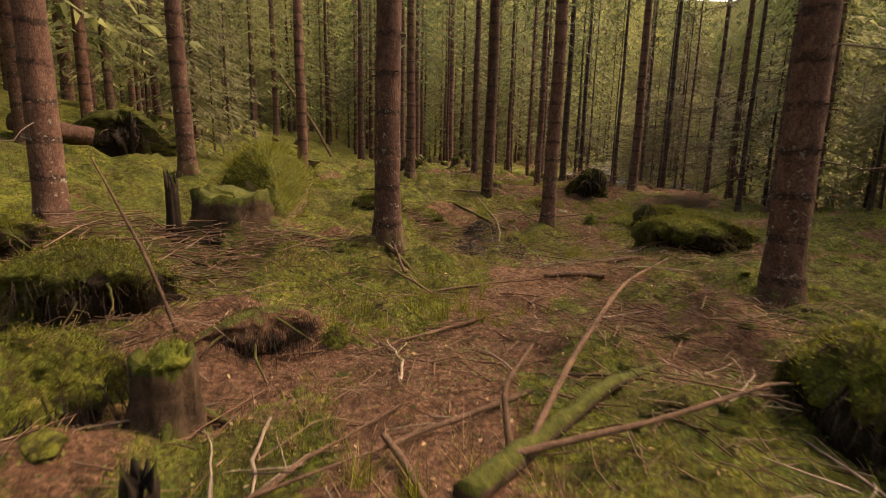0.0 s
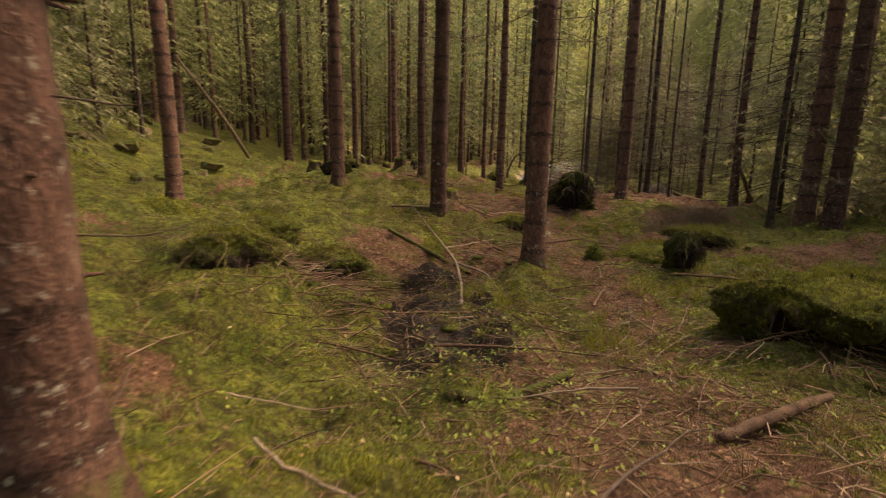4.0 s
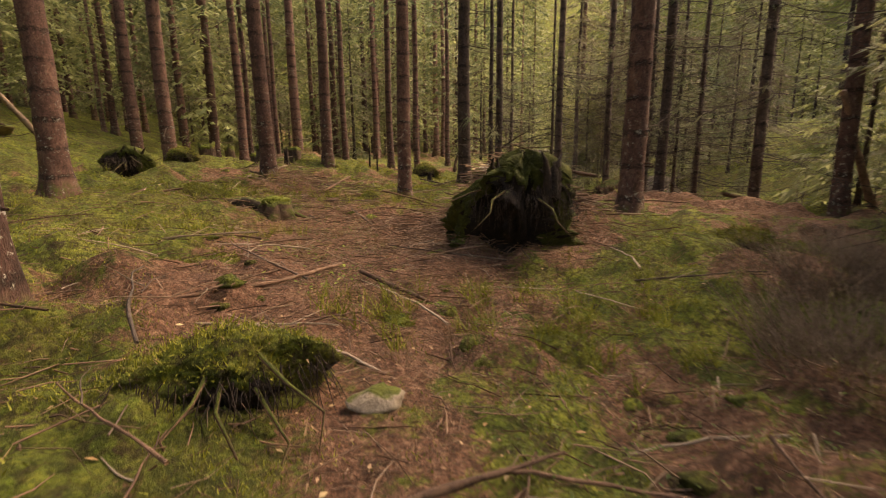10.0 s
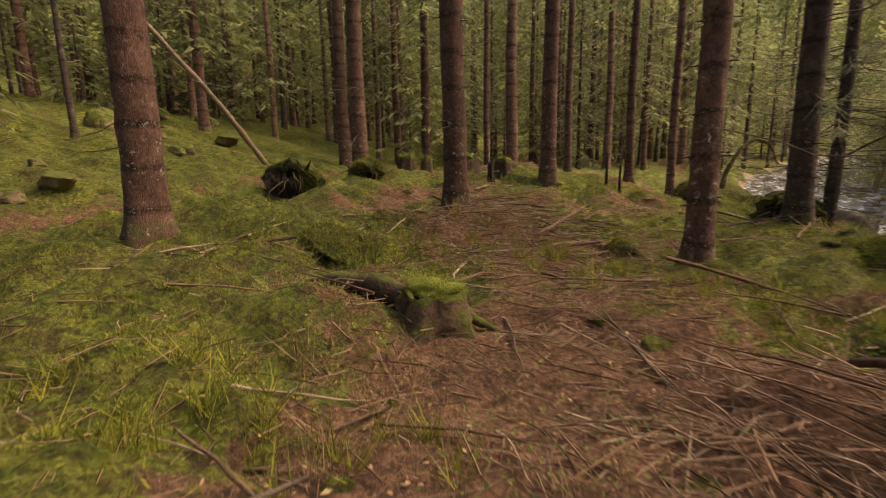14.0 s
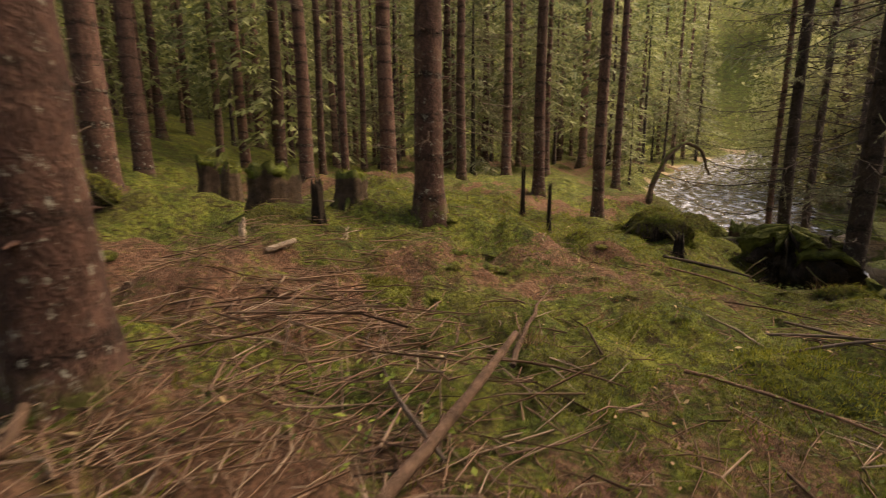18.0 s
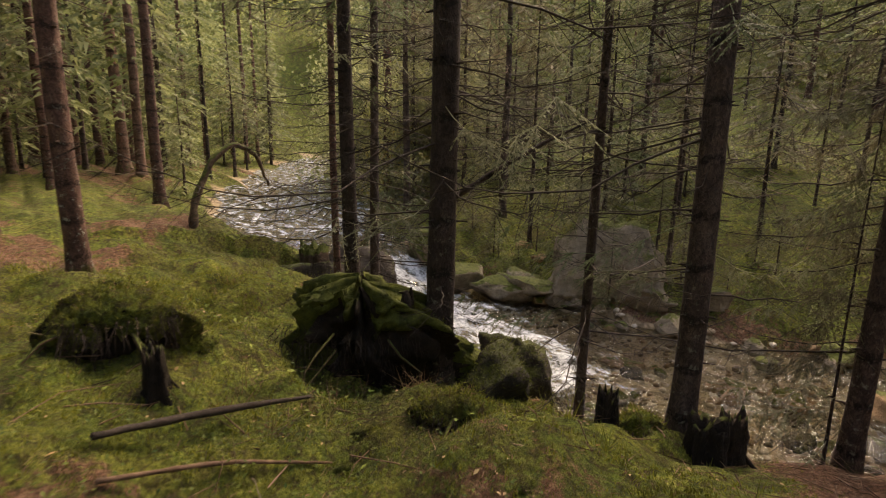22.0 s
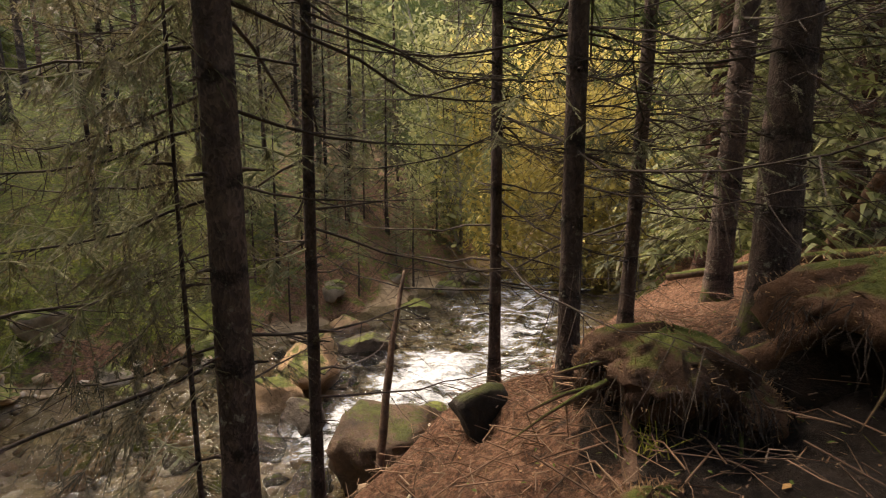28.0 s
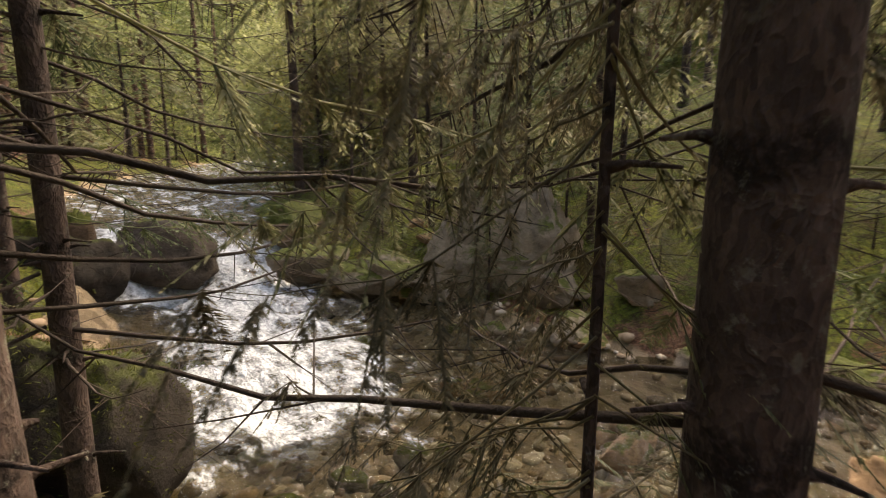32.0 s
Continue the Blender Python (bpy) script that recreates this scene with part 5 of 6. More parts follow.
def small_lumps(name, count, seed, material, spot, size, label, category):
    """Many small rounded bodies in one object."""
    rng = np.random.default_rng(seed)
    kinds = []
    for k in range(6):
        me = lump(name, (1, 1, 1), seed + k, material, 0.3, 6, 1 if name == "pebbles" else 2, 0.1)
        co = np.empty(len(me.vertices) * 3)
        me.vertices.foreach_get("co", co)
        kinds.append((co.reshape(-1, 3), np.array([list(p.vertices) for p in me.polygons])))
        bpy.data.meshes.remove(me)
    x, y = spot(rng, count)
    z = land(x, y)
    geo = Geo()
    for k in range(len(x)):
        v, f = kinds[k % 6]
        c, s, w = math.cos(k), math.sin(k), rng.uniform(*size)
        geo.add(v @ np.array([[c, s, 0], [-s, c, 0], [0, 0, 1]]) * [w * 1.25, w, w * rng.uniform(0.45, 0.75)] + [x[k], y[k], z[k] - (0.3 * w if name == "moss_hummocks" else 0)], f)
    return tagged(new(name, geo.mesh(name, material)), label, category, kind="stuff")


def pebble_material():
    k = Mat("stream_pebbles", 0.55)
    col = k.ramp(k.island(), (0.0, (0.08, 0.06, 0.04)), (0.35, (0.24, 0.155, 0.09)), (0.65, (0.34, 0.27, 0.19)), (1.0, (0.5, 0.44, 0.36)))
    k.world_coords()
    k.color(k.shade(col, k.noise(30, 5, 0.7)))
    k.bump(k.noise(40, 5, 0.7), 0.6, 0.01)
    return k.m


def in_stream(rng, n):
    y = rng.uniform(22, 34.5, n)
    x = np.interp(y, [22, 23.3, 26, 28.6, 31.5, 34.9], [18.8, 17.6, 15.2, 13.7, 12.6, 12.6]) + rng.uniform(-2.9, 2.6, n)
    return x, y


def beside_trail(rng, n):
    y = rng.uniform(0.5, 30, n)
    x = np.interp(y, [p[1] for p in TRAIL[:16]] + [30], [p[0] for p in TRAIL[:16]] + [5.5]) + rng.normal(0, 2.6, n)
    ok = (off_trail(x, y) > 0.55) & (stream_at(x, y)[0] > 1.0)
    return x[ok], y[ok]


small_lumps("pebbles", 2200, 951, pebble_material(), in_stream, (0.03, 0.11), "wet brown and grey stream pebbles", "pebbles")
small_lumps("moss_hummocks", 620, 961, GROUND, beside_trail, (0.05, 0.12), "small uneven clods of moss and earth", "ground cover")


# ---------------------------------------------------------------- fallen wood
def stick_mesh(name, length, radius, seed, twigs, material, bend=0.12):
    rng = np.random.default_rng(seed)
    n = 9
    u = np.linspace(0, 1, n)
    p = np.stack([length * (u - 0.5), bend * length * np.sin(u * 3.1 + seed) * 0.5 + np.cumsum(rng.normal(0, 0.012 * length, n)), 0.02 + 0.03 * length * np.sin(u * 3.14) * rng.uniform(0, 1)], -1)
    geo = Geo()
    tv, tf = tube(p, radius * (1 - 0.65 * u) * (1 + 0.1 * rng.standard_normal(n)), 6)
    geo.add(tv, tf)
    geo.f.append(np.array([[0, 1, 2, 3], [0, 3, 4, 5], [50, 49, 48, 51], [51, 48, 53, 52]])[:2])
    for _ in range(twigs):
        w = rng.uniform(0.2, 0.95)
        q = np.array([np.interp(w, u, p[:, c]) for c in range(3)])
        d = np.array([rng.uniform(0.3, 1), rng.choice([-1, 1]) * rng.uniform(0.4, 1), rng.uniform(-0.05, 0.35)])
        ln = length * rng.uniform(0.1, 0.3)
        geo.add(*tube([q, q + d * ln * 0.5 + rng.normal(0, 0.02, 3), q + d * ln], [radius * 0.45, radius * 0.3, radius * 0.1], 4))
    return geo.mesh(name, material)


STICKS = [stick_mesh("fallen_branch", ln, r, 300 + k, 0, mat) for k, (ln, r, mat) in enumerate([
    (0.5, 0.008, STICK), (0.8, 0.011, STICK), (1.2, 0.014, STICK), (1.7, 0.02, STICK), (0.4, 0.007, STICK_PALE), (0.7, 0.009, STICK_PALE), (1.0, 0.012, STICK_PALE), (1.3, 0.013, TWIG), (0.35, 0.016, STICK)])]
TWIGS = [stick_mesh("twig", ln, 0.005, 330 + k, 0, (STICK, STICK_PALE, TWIG)[k % 3], 0.2) for k, ln in enumerate([0.2, 0.3, 0.4, 0.28, 0.36])]


def lay(me, x, y, turn, tilt=0.0, up=0.012, label="dry fallen spruce branch lying on the forest floor"):
    ob = new("fallen_branch", me)
    c, s = math.cos(radians(turn)) * 0.35, math.sin(radians(turn)) * 0.35
    slope = min(16, max(-16, math.degrees(math.atan2(ground_z(x + c, y + s) - ground_z(x - c, y - s), 0.7))))
    ob.matrix_basis = pose(x, y, ground_z(x, y) + up, 0, 0, turn) @ pose(0, 0, 0, rng.uniform(0, 20), -slope + tilt, 0)
    half = max(v.co.x for v in me.vertices)
    for _ in range(int(half * 5)):
        w, a = rng.uniform(-0.6, 0.9) * half, rng.choice([-1, 1]) * rng.uniform(25, 65)
        ln = 0.15
        part("twig", TWIGS[int(rng.integers(0, 5))], ob, "", pose(w + ln * math.cos(radians(a)), ln * math.sin(radians(a)), 0.01, 0, rng.uniform(-15, 5), a))
    return tagged(ob, label, "branch", "fallen branches")


for k in range(280):
    q = rng.uniform(0, 1)
    y = -1 + 30 * q
    x = float(np.interp(y, [p[1] for p in TRAIL[:16]], [p[0] for p in TRAIL[:16]])) + rng.normal(0, 2.2)
    if float(stream_at(np.array([x]), np.array([y]))[0][0]) < 0.4:
        continue
    lay(STICKS[int(rng.integers(0, len(STICKS)))], x, y, rng.uniform(0, 360))


# ---------------------------------------------------------------- brushwood, moss, needles: uncountable cover
def brushwood(spots, count, seed, label):
    rng = np.random.default_rng(seed)
    geo = Geo()
    for cx, cy, reach, heap, share in spots:
        n = int(count * share)
        xs, ys = rng.normal(cx, reach * 0.5, n), rng.normal(cy, reach * 0.5, n)
        for x, y, z in zip(xs, ys, land(xs, ys)):
            z = z + 0.01 + heap * math.exp(-((x - cx) ** 2 + (y - cy) ** 2) / (0.5 * reach) ** 2) * rng.random()
            a, ln = rng.uniform(0, 6.28), rng.uniform(0.12, 0.6) * (1.6 if heap > 0.2 else 1.0)
            d = np.array([math.cos(a), math.sin(a), rng.normal(0, 0.1)])
            p = np.array([x, y, z])
            geo.add(*tube([p - d * ln / 2, p + rng.normal(0, 0.03, 3), p + d * ln / 2], np.array([1.0, 0.8, 0.3]) * rng.uniform(0.002, 0.0065) * (1.5 if heap > 0.2 else 1.0), 3))
    return tagged(new("brushwood", geo.mesh("brushwood", STICK_STUFF)), label, "brushwood", kind="stuff")


def stuff_wood():
    k = Mat("brushwood_twigs", 0.9)
    k.color(k.ramp(k.island(), (0.0, (0.05, 0.03, 0.02)), (0.5, (0.17, 0.1, 0.065)), (0.8, (0.19, 0.12, 0.08)), (1.0, (0.28, 0.205, 0.145))))
    return k.m


STICK_STUFF = stuff_wood()
brushwood([(5.9, 19.75, 1.3, 0.35, 0.3), (5.2, 20.1, 1.6, 0.25, 0.24), (4.5, 19.2, 1.8, 0.12, 0.24), (3.2, 24.6, 1.3, 0.12, 0.1), (2.0, 24.4, 1.1, 0.1, 0.14), (-2.4, 3.3, 1.5, 0.15, 0.05), (-3.3, 5.0, 1.8, 0.35, 0.14), (2.3, 4.0, 1.6, 0.2, 0.14), (4.5, 8.2, 1.6, 0.2, 0.1), (10.6, 25.6, 1.3, 0.05, 0.04), (11.3, 23.6, 1.6, 0.1, 0.08), (-2.6, 6.0, 1.6, 0.4, 0.14), (-0.4, 11.0, 1.6, 0.25, 0.12), (3.0, 21.4, 1.8, 0.1, 0.12), (2.2, 25.9, 1.6, 0.25, 0.14), (1.2, 27.2, 2.4, 0.1, 0.12), (2.4, 23.7, 1.7, 0.12, 0.12), (-1.6, 3.6, 1.2, 0.05, 0.03), (1.9, 8.0, 1.2, 0.06, 0.07), (2.7, 7.2, 1.2, 0.06, 0.07), (0.2, 9.4, 1.2, 0.08, 0.06), (4.4, 17.2, 1.3, 0.05, 0.07), (3.4, 12.2, 1.4, 0.03, 0.05)], 3200, 71, "heaps of dry brown spruce twigs")
brushwood([(1.5, 4, 4, 0, 0.2), (2.5, 9, 5, 0, 0.2), (3.5, 14, 5, 0, 0.2), (3.2, 20, 5, 0, 0.2), (5, 26, 5, 0, 0.12), (10.5, 25.5, 2.5, 0.05, 0.08)], 10500, 72, "scattered dry twigs on the forest floor")


def blades(name, count, seed, material, mask, height, width, lean, label, clump=5, region=7.0):
    rng = np.random.default_rng(seed)
    y = rng.uniform(-1.5, 36, count * 4)
    x = np.interp(y, [p[1] for p in TRAIL[:16]] + [30, 40], [p[0] for p in TRAIL[:16]] + [5.5, 5.5]) + rng.normal(0, region * 0.5, len(y))
    s, wz, side = stream_at(x, y)
    ok = (s > 0.5) & (rng.random(len(y)) < mask(x, y)) & (side < 0)
    x, y = x[ok][:count], y[ok][:count]
    x = np.repeat(x, clump) + rng.normal(0, 0.035, len(x) * clump)
    y = np.repeat(y, clump) + rng.normal(0, 0.035, len(y) * clump)
    n = len(x)
    z = land(x, y) - 0.006
    a = rng.uniform(0, 6.28, n)
    h = height * rng.uniform(0.5, 1.5, n)
    l = lean * rng.uniform(0, 1.4, n) * h
    w = width * rng.uniform(0.6, 1.4, n)
    b = rng.uniform(0, 6.28, n)
    root = np.stack([x, y, z], -1)
    across = np.stack([np.cos(a), np.sin(a), 0 * a], -1) * w[:, None]
    tip = root + np.stack([np.cos(b) * l, np.sin(b) * l, h], -1)
    v = np.stack([root - across, root + across, tip], 1).reshape(-1, 3)
    geo = Geo()
    geo.add(v, np.arange(n * 3).reshape(-1, 3))
    return tagged(new(name, geo.mesh(name, material, False)), label, "ground cover", kind="stuff")


blades("moss_tufts", 52000, 81, GRASS, lambda x, y: np.clip(1 - 1.5 * litter_at(x, y) - mud_and_shade_at(x, y), 0, 1) * smooth(-0.08, 0.1, vnoise(x / 0.33, y / 0.33, 41) + 0.6 * vnoise(x / 1.1, y / 1.1, 46)), 0.027, 0.004, 1.0, "short green moss and grass tufts")
blades("needle_litter", 26000, 82, DRY, lambda x, y: np.clip(0.3 + litter_at(x, y), 0, 1), 0.018, 0.004, 4.5, "brown needles and straw", 4)
blades("moss_sprigs", 5500, 88, GRASS, lambda x, y: np.clip(1 - 1.4 * litter_at(x, y), 0, 1) * smooth(0.0, 0.14, vnoise(x / 0.5, y / 0.5, 47) + 0.5 * vnoise(x / 1.6, y / 1.6, 48)), 0.05, 0.0045, 0.9, "taller sprigs of moss and young grass", 6)
blades("grass", 900, 83, GRASS, lambda x, y: np.clip(smooth(0.12, 0.3, vnoise(x / 1.4, y / 1.4, 42)) + np.exp(-((x - 1.6) ** 2 + (y - 11.6) ** 2) / 0.8), 0, 1), 0.16, 0.004, 1.0, "arching tufts of forest grass", 22, 5.0)
blades("dry_grass", 420, 84, DRY, lambda x, y: smooth(0.1, 0.3, vnoise(x / 1.1, y / 1.1, 43)), 0.15, 0.003, 1.2, "dead straw-coloured grass", 20, 5.0)


def leafage(name, count, seed, material, mask, lift, size, label):
    """Small leaves, each a folded oval, lying or standing low over the ground."""
    rng = np.random.default_rng(seed)
    y = rng.uniform(-1, 34, count * 5)
    x = np.interp(y, [p[1] for p in TRAIL[:16]] + [30, 40], [p[0] for p in TRAIL[:16]] + [5.5, 5.5]) + rng.normal(0, 3.0, len(y))
    s, wz, side = stream_at(x, y)
    ok = (s > 0.6) & (side < 0) & (rng.random(len(y)) < mask(x, y))
    x, y = x[ok][:count], y[ok][:count]
    n = len(x)
    c = np.stack([x, y, land(x, y) + lift * rng.uniform(0.1, 1, n) + 0.006], -1)
    a, tilt = rng.uniform(0, 6.28, n), rng.uniform(-0.6, 0.6, n)
    u = np.stack([np.cos(a), np.sin(a), tilt], -1) * (size * rng.uniform(0.6, 1.3, n))[:, None]
    v = np.stack([-np.sin(a), np.cos(a), rng.uniform(-0.4, 0.4, n)], -1) * (size * 0.55 * rng.uniform(0.6, 1.2, n))[:, None]
    up = np.array([0, 0, 1]) * size * 0.18
    verts = np.stack([c - u, c - 0.1 * u + v + up, c + u, c - 0.1 * u - v + up], 1).reshape(-1, 3)
    k = np.arange(n) * 4
    geo = Geo()
    geo.add(verts, np.concatenate([np.stack([k, k + 2, k + 1], -1), np.stack([k, k + 3, k + 2], -1)]))
    return tagged(new(name, geo.mesh(name, material, False)), label, "ground cover", kind="stuff")


leafage("bilberry_leaves", 20000, 85, BILBERRY, lambda x, y: np.clip(smooth(0.1, 0.3, vnoise(x / 1.7, y / 1.7, 44)) + 1.2 * np.exp(-((x - 1.6) ** 2 + (y - 9.6) ** 2) / 3.5) + np.exp(-((x - 3.7) ** 2 + (y - 17.4) ** 2) / 0.25) + np.exp(-((x - 2.5) ** 2 + (y - 25.3) ** 2) / 0.3) + 0.6 * np.exp(-((x - 1.9) ** 2 + (y - 2.2) ** 2) / 1.0) + 0.7 * np.exp(-((x - 5.0) ** 2 + (y - 11.4) ** 2) / 0.5) + np.exp(-((x - 10.3) ** 2 + (y - 23.9) ** 2) / 0.4) + np.exp(-((x - 9.3) ** 2 + (y - 25.1) ** 2) / 0.4), 0, 1), 0.09, 0.014, "low green bilberry and wood-sorrel leaves")
leafage("herb_leaves", 7000, 89, HERB, lambda x, y: np.clip(1.2 * np.exp(-((x - 1.6) ** 2 + (y - 9.4) ** 2) / 2.6) + np.exp(-((x - 2.5) ** 2 + (y - 25.3) ** 2) / 0.2) + np.exp(-((x - 3.6) ** 2 + (y - 17.5) ** 2) / 0.12) + np.exp(-((x - 2.9) ** 2 + (y - 18.6) ** 2) / 0.12) + 0.6 * np.exp(-((x - 4.4) ** 2 + (y - 12.6) ** 2) / 0.4) + 0.5 * np.exp(-((x + 0.6) ** 2 + (y - 10.2) ** 2) / 0.5) + 0.5 * np.exp(-((x - 7.2) ** 2 + (y - 31.0) ** 2) / 1.5), 0, 1), 0.07, 0.026, "bright green low herb leaves")
leafage("fallen_leaves", 900, 86, FALLEN, lambda x, y: 0.5 + 0 * x, 0.01, 0.024, "scattered pale and orange fallen leaves")
leafage("bark_chips", 5000, 87, DRY, lambda x, y: np.clip(0.2 + litter_at(x, y), 0, 1), 0.008, 0.016, "flakes of bark and cone scales")


def dry_shrub(x, y, w, h, seed):
    rng = np.random.default_rng(seed)
    ob = thing("dry_shrub", x, y, ground_z(x, y), "bare grey-brown shrub of fine dead twigs", "shrub", "dry shrubs")
    geo = Geo()
    for _ in range(520):
        a, q = rng.uniform(0, 6.28), rng.uniform(0, 1) ** 0.5
        s = np.array([math.cos(a) * w * q * 0.7, math.sin(a) * w * q * 0.7, -0.03])
        d = np.array([math.cos(a) * 0.5 + rng.normal(0, 0.4), math.sin(a) * 0.5 + rng.normal(0, 0.4), 1.0]) * h * rng.uniform(0.4, 1.0)
        geo.add(*tube([s, s + d * 0.5 + rng.normal(0, 0.03, 3), s + d], [0.004, 0.0028, 0.001], 3))
    tagged(part("twig_mass", geo.mesh("twig_mass", TWIG_BROWN), ob), kind="stuff")
    for _ in range(7):
        a, stem = rng.uniform(0, 6.28), Geo()
        branch_geo(stem, (0.1 * math.cos(a), 0.1 * math.sin(a), -0.05), (math.cos(a) * 0.7, math.sin(a) * 0.7, 1.0), h * rng.uniform(1.0, 1.5), 0.1, 0.007, rng, 9, 4, 0.3)
        part("stem", stem.mesh("stem", TWIG_BROWN), ob)


dry_shrub(6.8, 15.5, 0.8, 0.55, 91)
dry_shrub(7.6, 16.6, 0.8, 0.5, 92)
dry_shrub(8.6, 17.0, 0.7, 0.5, 93)


# ---------------------------------------------------------------- single pieces of dead wood
def bough(name, points, radii, material, label, category="branch", sides=9, group="fallen branches"):
    p = np.array(points, float)
    u, w = np.linspace(0, 1, len(p)), np.linspace(0, 1, 6 * len(p))
    fine = np.stack([np.interp(w, u, p[:, c]) for c in range(3)], -1)
    for _ in range(3):
        fine[1:-1] = 0.25 * fine[:-2] + 0.5 * fine[1:-1] + 0.25 * fine[2:]
    r = np.random.default_rng(len(p) + int(100 * abs(p[0][0])))
    fine[1:-1] += r.normal(0, 0.06 * max(radii), (len(fine) - 2, 3))
    geo = Geo()
    geo.add(*tube(fine, np.interp(w, np.linspace(0, 1, len(radii)), radii) * (1 + 0.08 * r.standard_normal(len(w))), sides))
    n = len(w)
    geo.f.append(np.array([list(range(sides))[::-1], list(range((n - 1) * sides, n * sides))]))
    return tagged(new(name, geo.mesh(name, material)), label, category, group)


def on(x, y, up=0.0):
    return (x, y, ground_z(x, y) + up)


bough("fallen_log", [on(0.05, 1.75, 0.03), on(0.5, 2.3, 0.07), on(1.0, 2.85, 0.08), on(1.7, 3.6, 0.04)], [0.07, 0.06, 0.05, 0.025], MOSSY_WOOD, "thin rotten log overgrown with moss beside the trail", "log")
bough("fallen_branch", [on(0.35, 2.1, 0.05), on(0.75, 2.75, 0.3), on(1.3, 3.5, 0.55), on(1.9, 4.1, 0.75)], [0.02, 0.018, 0.014, 0.005], STICK, "mossy branch rising from a fallen log")
bough("fallen_branch", [on(0.2, 2.0, 0.05), on(1.1, 2.25, 0.14), on(1.9, 2.6, 0.22), on(2.4, 2.9, 0.25)], [0.02, 0.016, 0.012, 0.005], STICK, "red-brown branch of a fallen log")
bough("fallen_branch", [on(0.3, 2.2, 0.05), on(0.28, 2.4, 0.25), on(0.5, 2.75, 0.36)], [0.02, 0.016, 0.008], STICK, "upright stub of a fallen log")
bough("leaning_stick", [on(-1.9, 3.2, 0.0), on(-2.25, 3.5, 0.5), (-2.95, 4.05, 1.42)], [0.015, 0.014, 0.008], STICK, "pale barkless stick leaning out of the bank")
bough("curved_branch", [on(1.3, 11.2, 0.02), on(1.4, 11.95, 0.08), on(1.43, 12.8, 0.16), (1.11, 13.36, 0.09), (0.76, 13.96, 0.51)], [0.026, 0.025, 0.022, 0.018, 0.006], STICK_PALE, "bent pale branch arching over wet ground")
bough("fallen_branch", [on(1.43, 12.8, 0.14), on(1.84, 12.24, 0.09), on(1.92, 11.6, 0.02)], [0.016, 0.018, 0.012], STICK_PALE, "pale side branch lying in the grass")
bough("fallen_log", [on(0.3, 14.2, 0.04), on(1.0, 13.4, 0.05), on(1.66, 12.7, 0.04)], [0.035, 0.042, 0.03], MOSSY_WOOD, "grey-brown fallen stem across the moss", "log")
bough("fallen_branch", [on(5.5, 29.45, 0.05), on(6.1, 29.6, 0.1), on(6.76, 29.75, 0.12)], [0.018, 0.024, 0.012], TWIG_DARK, "dark rotten branch lying on the bank moss")
bough("fallen_branch", [on(5.48, 29.2, 0.03), on(6.0, 29.2, 0.05), on(6.57, 29.1, 0.06)], [0.012, 0.013, 0.007], STICK, "thin brown stick lying on the bank moss")
bough("fallen_branch", [on(2.1, 16.6, 0.05), on(2.95, 17.15, 0.05), on(3.49, 18.1, 0.08)], [0.01, 0.018, 0.02], STICK, "long brown stick lying across needle litter")
bough("fallen_branch", [on(3.69, 17.6, 0.05), on(3.95, 17.3, 0.05), on(4.25, 17.0, 0.03)], [0.02, 0.022, 0.014], STICK, "short dead stick among bilberry leaves")
bough("splinter", [on(1.0, 27.5, -0.02), on(1.0, 27.5, 0.12), on(1.03, 27.5, 0.2)], [0.035, 0.03, 0.012], STICK_PALE, "pale broken wood stub standing in the moss", "stump")
bough("wood_chip", [on(1.35, 27.2, 0.03), on(1.55, 27.35, 0.08)], [0.03, 0.025], STICK_PALE, "freshly torn orange-brown wood chip", "branch")
bough("fallen_log", [on(1.29, 6.15, 0.04), on(1.7, 6.2, 0.05), on(2.1, 6.23, 0.05)], [0.03, 0.036, 0.038], STICK, "short grey-brown log beside the trail", "log")
bough("dark_root_log", [on(1.05, 21.35, 0.02), on(1.5, 21.4, 0.1), on(1.9, 21.3, 0.1), on(2.25, 21.25, 0.05)], [0.03, 0.11, 0.12, 0.07], SOIL, "smooth dark rotten root beside a stump", "log")
bough("bent_tree", [on(8.1, 37.7, -0.1), (8.15, 37.75, 0.3), (8.6, 37.9, 1.2), (9.1, 38.0, 1.55), (9.6, 38.1, 1.35), (9.9, 38.15, 0.6)], [0.1, 0.08, 0.07, 0.06, 0.05, 0.03], MOSSY_WOOD, "dead bent tree arching beside the stream", "tree")
bough("dead_bough", [(8.4, 30.15, 0.95), (8.75, 29.85, 1.25), (9.1, 29.6, 1.5), (9.5, 29.35, 1.72)], [0.03, 0.024, 0.018, 0.006], BARK_DARK, "long dark dead bough of a bank spruce")
bough("leaning_log", [on(-7.3, 33.1, -0.1), (-8.2, 32.0, 3.0), (-9.7, 30.3, 5.8)], [0.1, 0.085, 0.06], TWIG_BROWN, "bleached dead trunk leaning in the wood", "log")
bough("leaning_log", [on(12.9, 20.6, -0.05), (12.5, 20.6, 0.3), (11.7, 20.55, 1.9)], [0.07, 0.065, 0.05], STICK, "pale dead trunk leaning behind the bank", "log")
bough("fallen_log", [on(13.4, 22.5, 0.25), (12.0, 21.9, -0.2), on(10.2, 21.2, 0.2)], [0.05, 0.055, 0.05], MOSSY_WOOD, "fallen log lying across behind the trees", "log")
bough("fallen_log", [on(-9.5, 11.0, 0.4), on(-8.6, 12.2, 0.4)], [0.2, 0.24], BARK, "thrown spruce trunk lying at its root plate", "log")
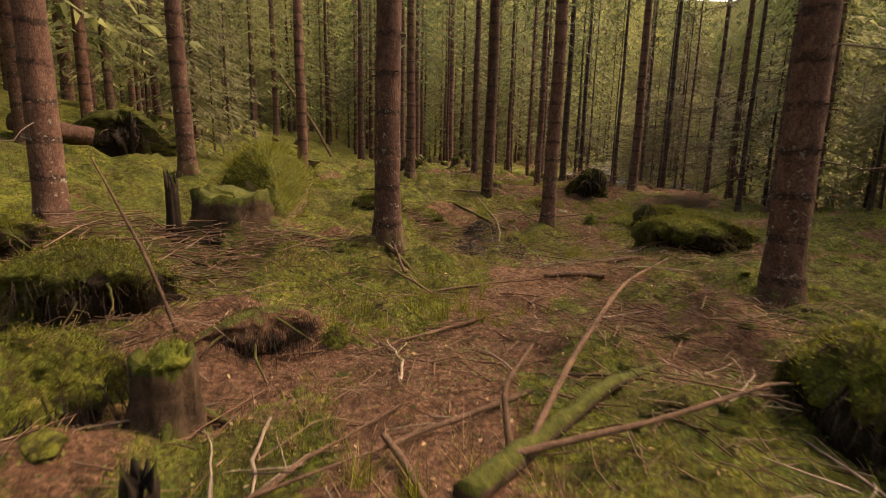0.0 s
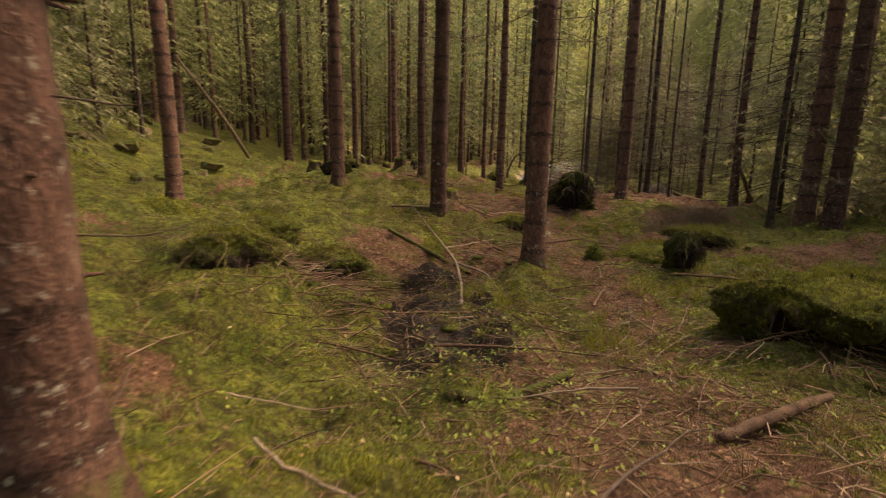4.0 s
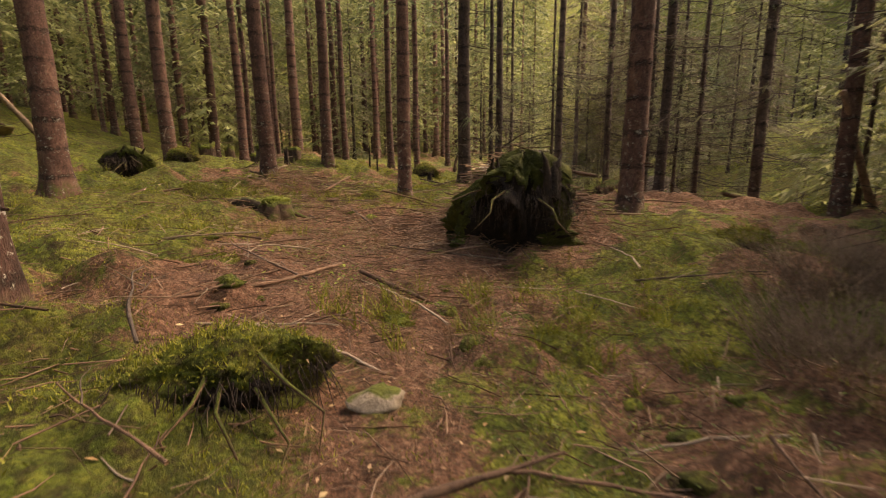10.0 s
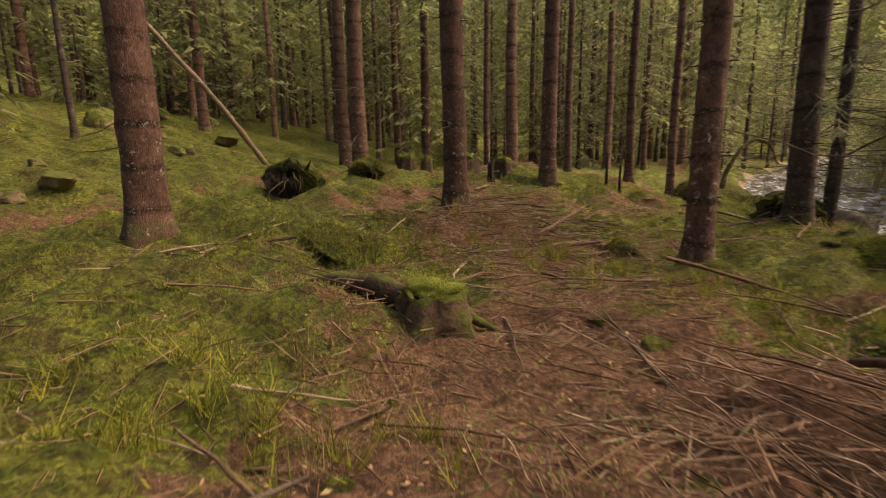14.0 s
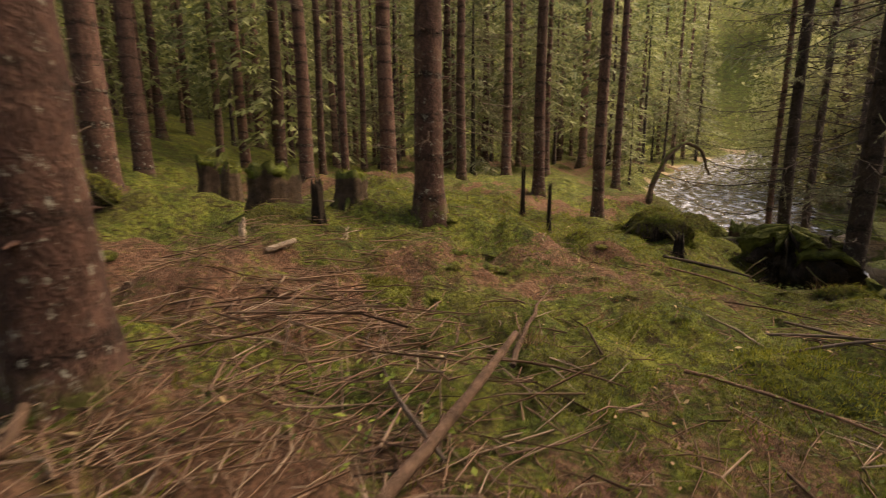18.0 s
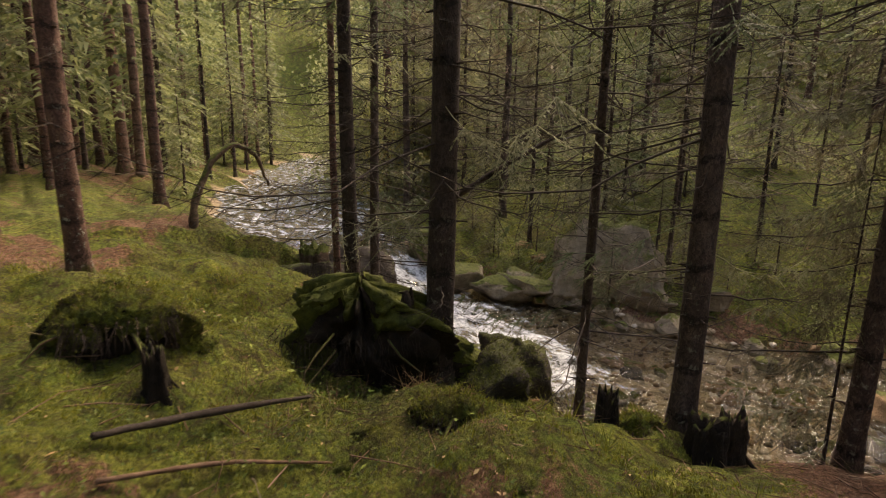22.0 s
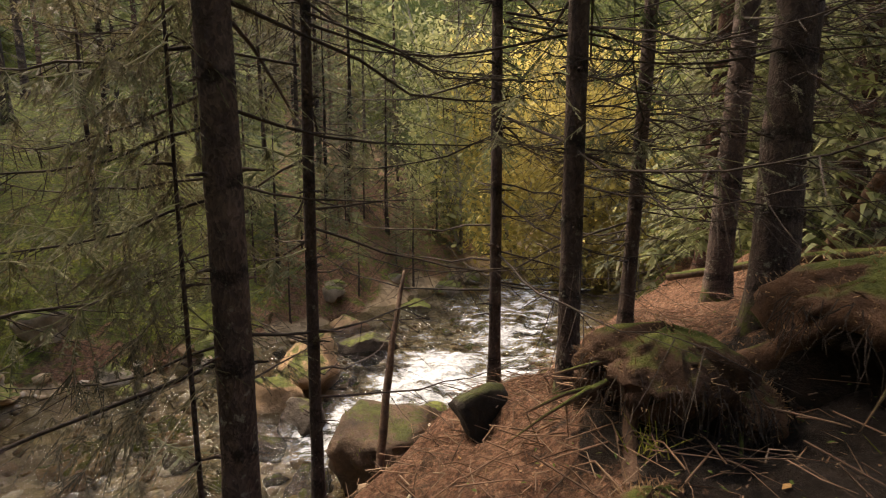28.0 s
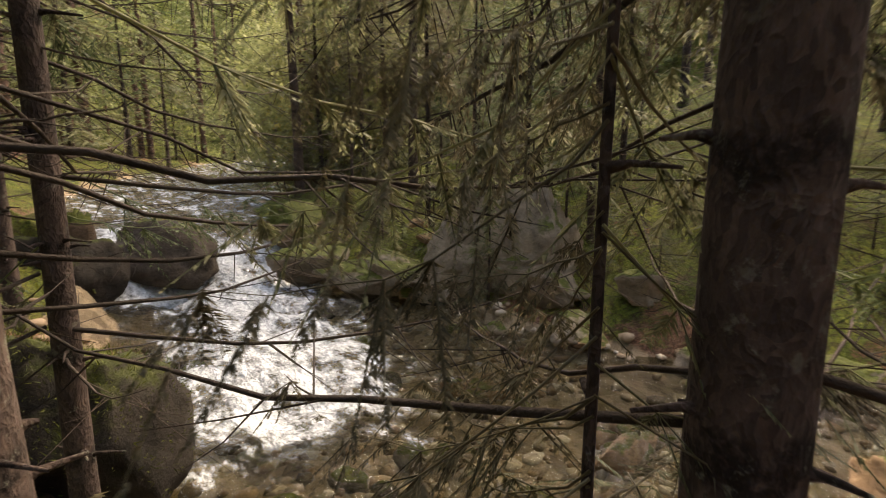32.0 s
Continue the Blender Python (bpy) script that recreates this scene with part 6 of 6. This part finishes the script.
bough("leaning_stick", [on(11.75, 26.5, -0.05), (12.2, 26.3, -0.8), (12.67, 26.08, -0.25)], [0.035, 0.028, 0.016], STICK, "mossy pole leaning over the bank")
bough("broken_root", [on(9.85, 25.75, -0.05), (10.15, 25.55, -0.62), (10.3, 25.45, -0.34)], [0.045, 0.04, 0.03], STICK, "torn pale root wood on the bank")
bough("fallen_branch", [on(3.0, 14.2, 0.04), on(3.3, 14.6, 0.05), on(4.0, 14.8, 0.06), on(4.6, 14.9, 0.12)], [0.03, 0.026, 0.02, 0.008], STICK, "dark crooked branch across the trail")
bough("fallen_branch", [on(2.1, 13.4, 0.03), on(2.7, 13.9, 0.06), on(3.3, 14.3, 0.05)], [0.012, 0.02, 0.025], STICK, "dark crooked branch across the trail")
bough("root", [on(-0.75, 6.2, 0.05), on(-0.45, 5.9, 0.015), on(-0.2, 5.55, -0.01)], [0.035, 0.022, 0.012], ROOT, "surface root of a spruce crossing the moss", "root")
bough("fallen_log", [on(0.9, 8.4, 0.04), on(1.5, 8.7, 0.06), on(2.0, 8.9, 0.05)], [0.05, 0.055, 0.04], MOSSY_WOOD, "mossy log in the wet hollow", "log")
bough("fallen_log", [on(2.3, 7.3, 0.03), on(3.0, 7.5, 0.05), on(3.5, 7.8, 0.06)], [0.035, 0.04, 0.03], STICK, "bare brown log beside the trail", "log")
bough("fallen_branch", [on(2.75, 24.7, 0.03), on(3.0, 25.1, 0.16), on(3.35, 25.8, 0.3)], [0.03, 0.028, 0.02], STICK, "rotten brown branch propped on the moss")
bough("fallen_branch", [on(2.85, 24.2, 0.03), on(3.2, 24.55, 0.06), on(3.6, 24.95, 0.04)], [0.035, 0.04, 0.02], STICK, "rotten brown branch lying in green moss")
bough("fallen_branch", [on(2.95, 23.95, 0.02), on(3.35, 24.3, 0.07), on(3.8, 24.65, 0.05)], [0.03, 0.035, 0.02], STICK, "rotten brown branch lying in green moss")
bough("fallen_branch", [on(1.0, 25.6, 0.05), on(1.35, 25.0, 0.12), on(1.75, 24.4, 0.03)], [0.025, 0.03, 0.018], STICK, "pale brown stick leaning at a spruce foot")
bough("fallen_log", [on(4.9, 21.3, 0.1), on(5.5, 20.4, 0.12), on(6.3, 19.7, 0.2)], [0.03, 0.04, 0.035], STICK, "long pole on the brushwood heap", "log")
bough("fallen_branch", [on(5.2, 20.0, 0.2), on(6.0, 19.6, 0.2), on(6.8, 19.3, 0.4)], [0.04, 0.035, 0.02], STICK, "dark broken branch topping the brushwood heap")
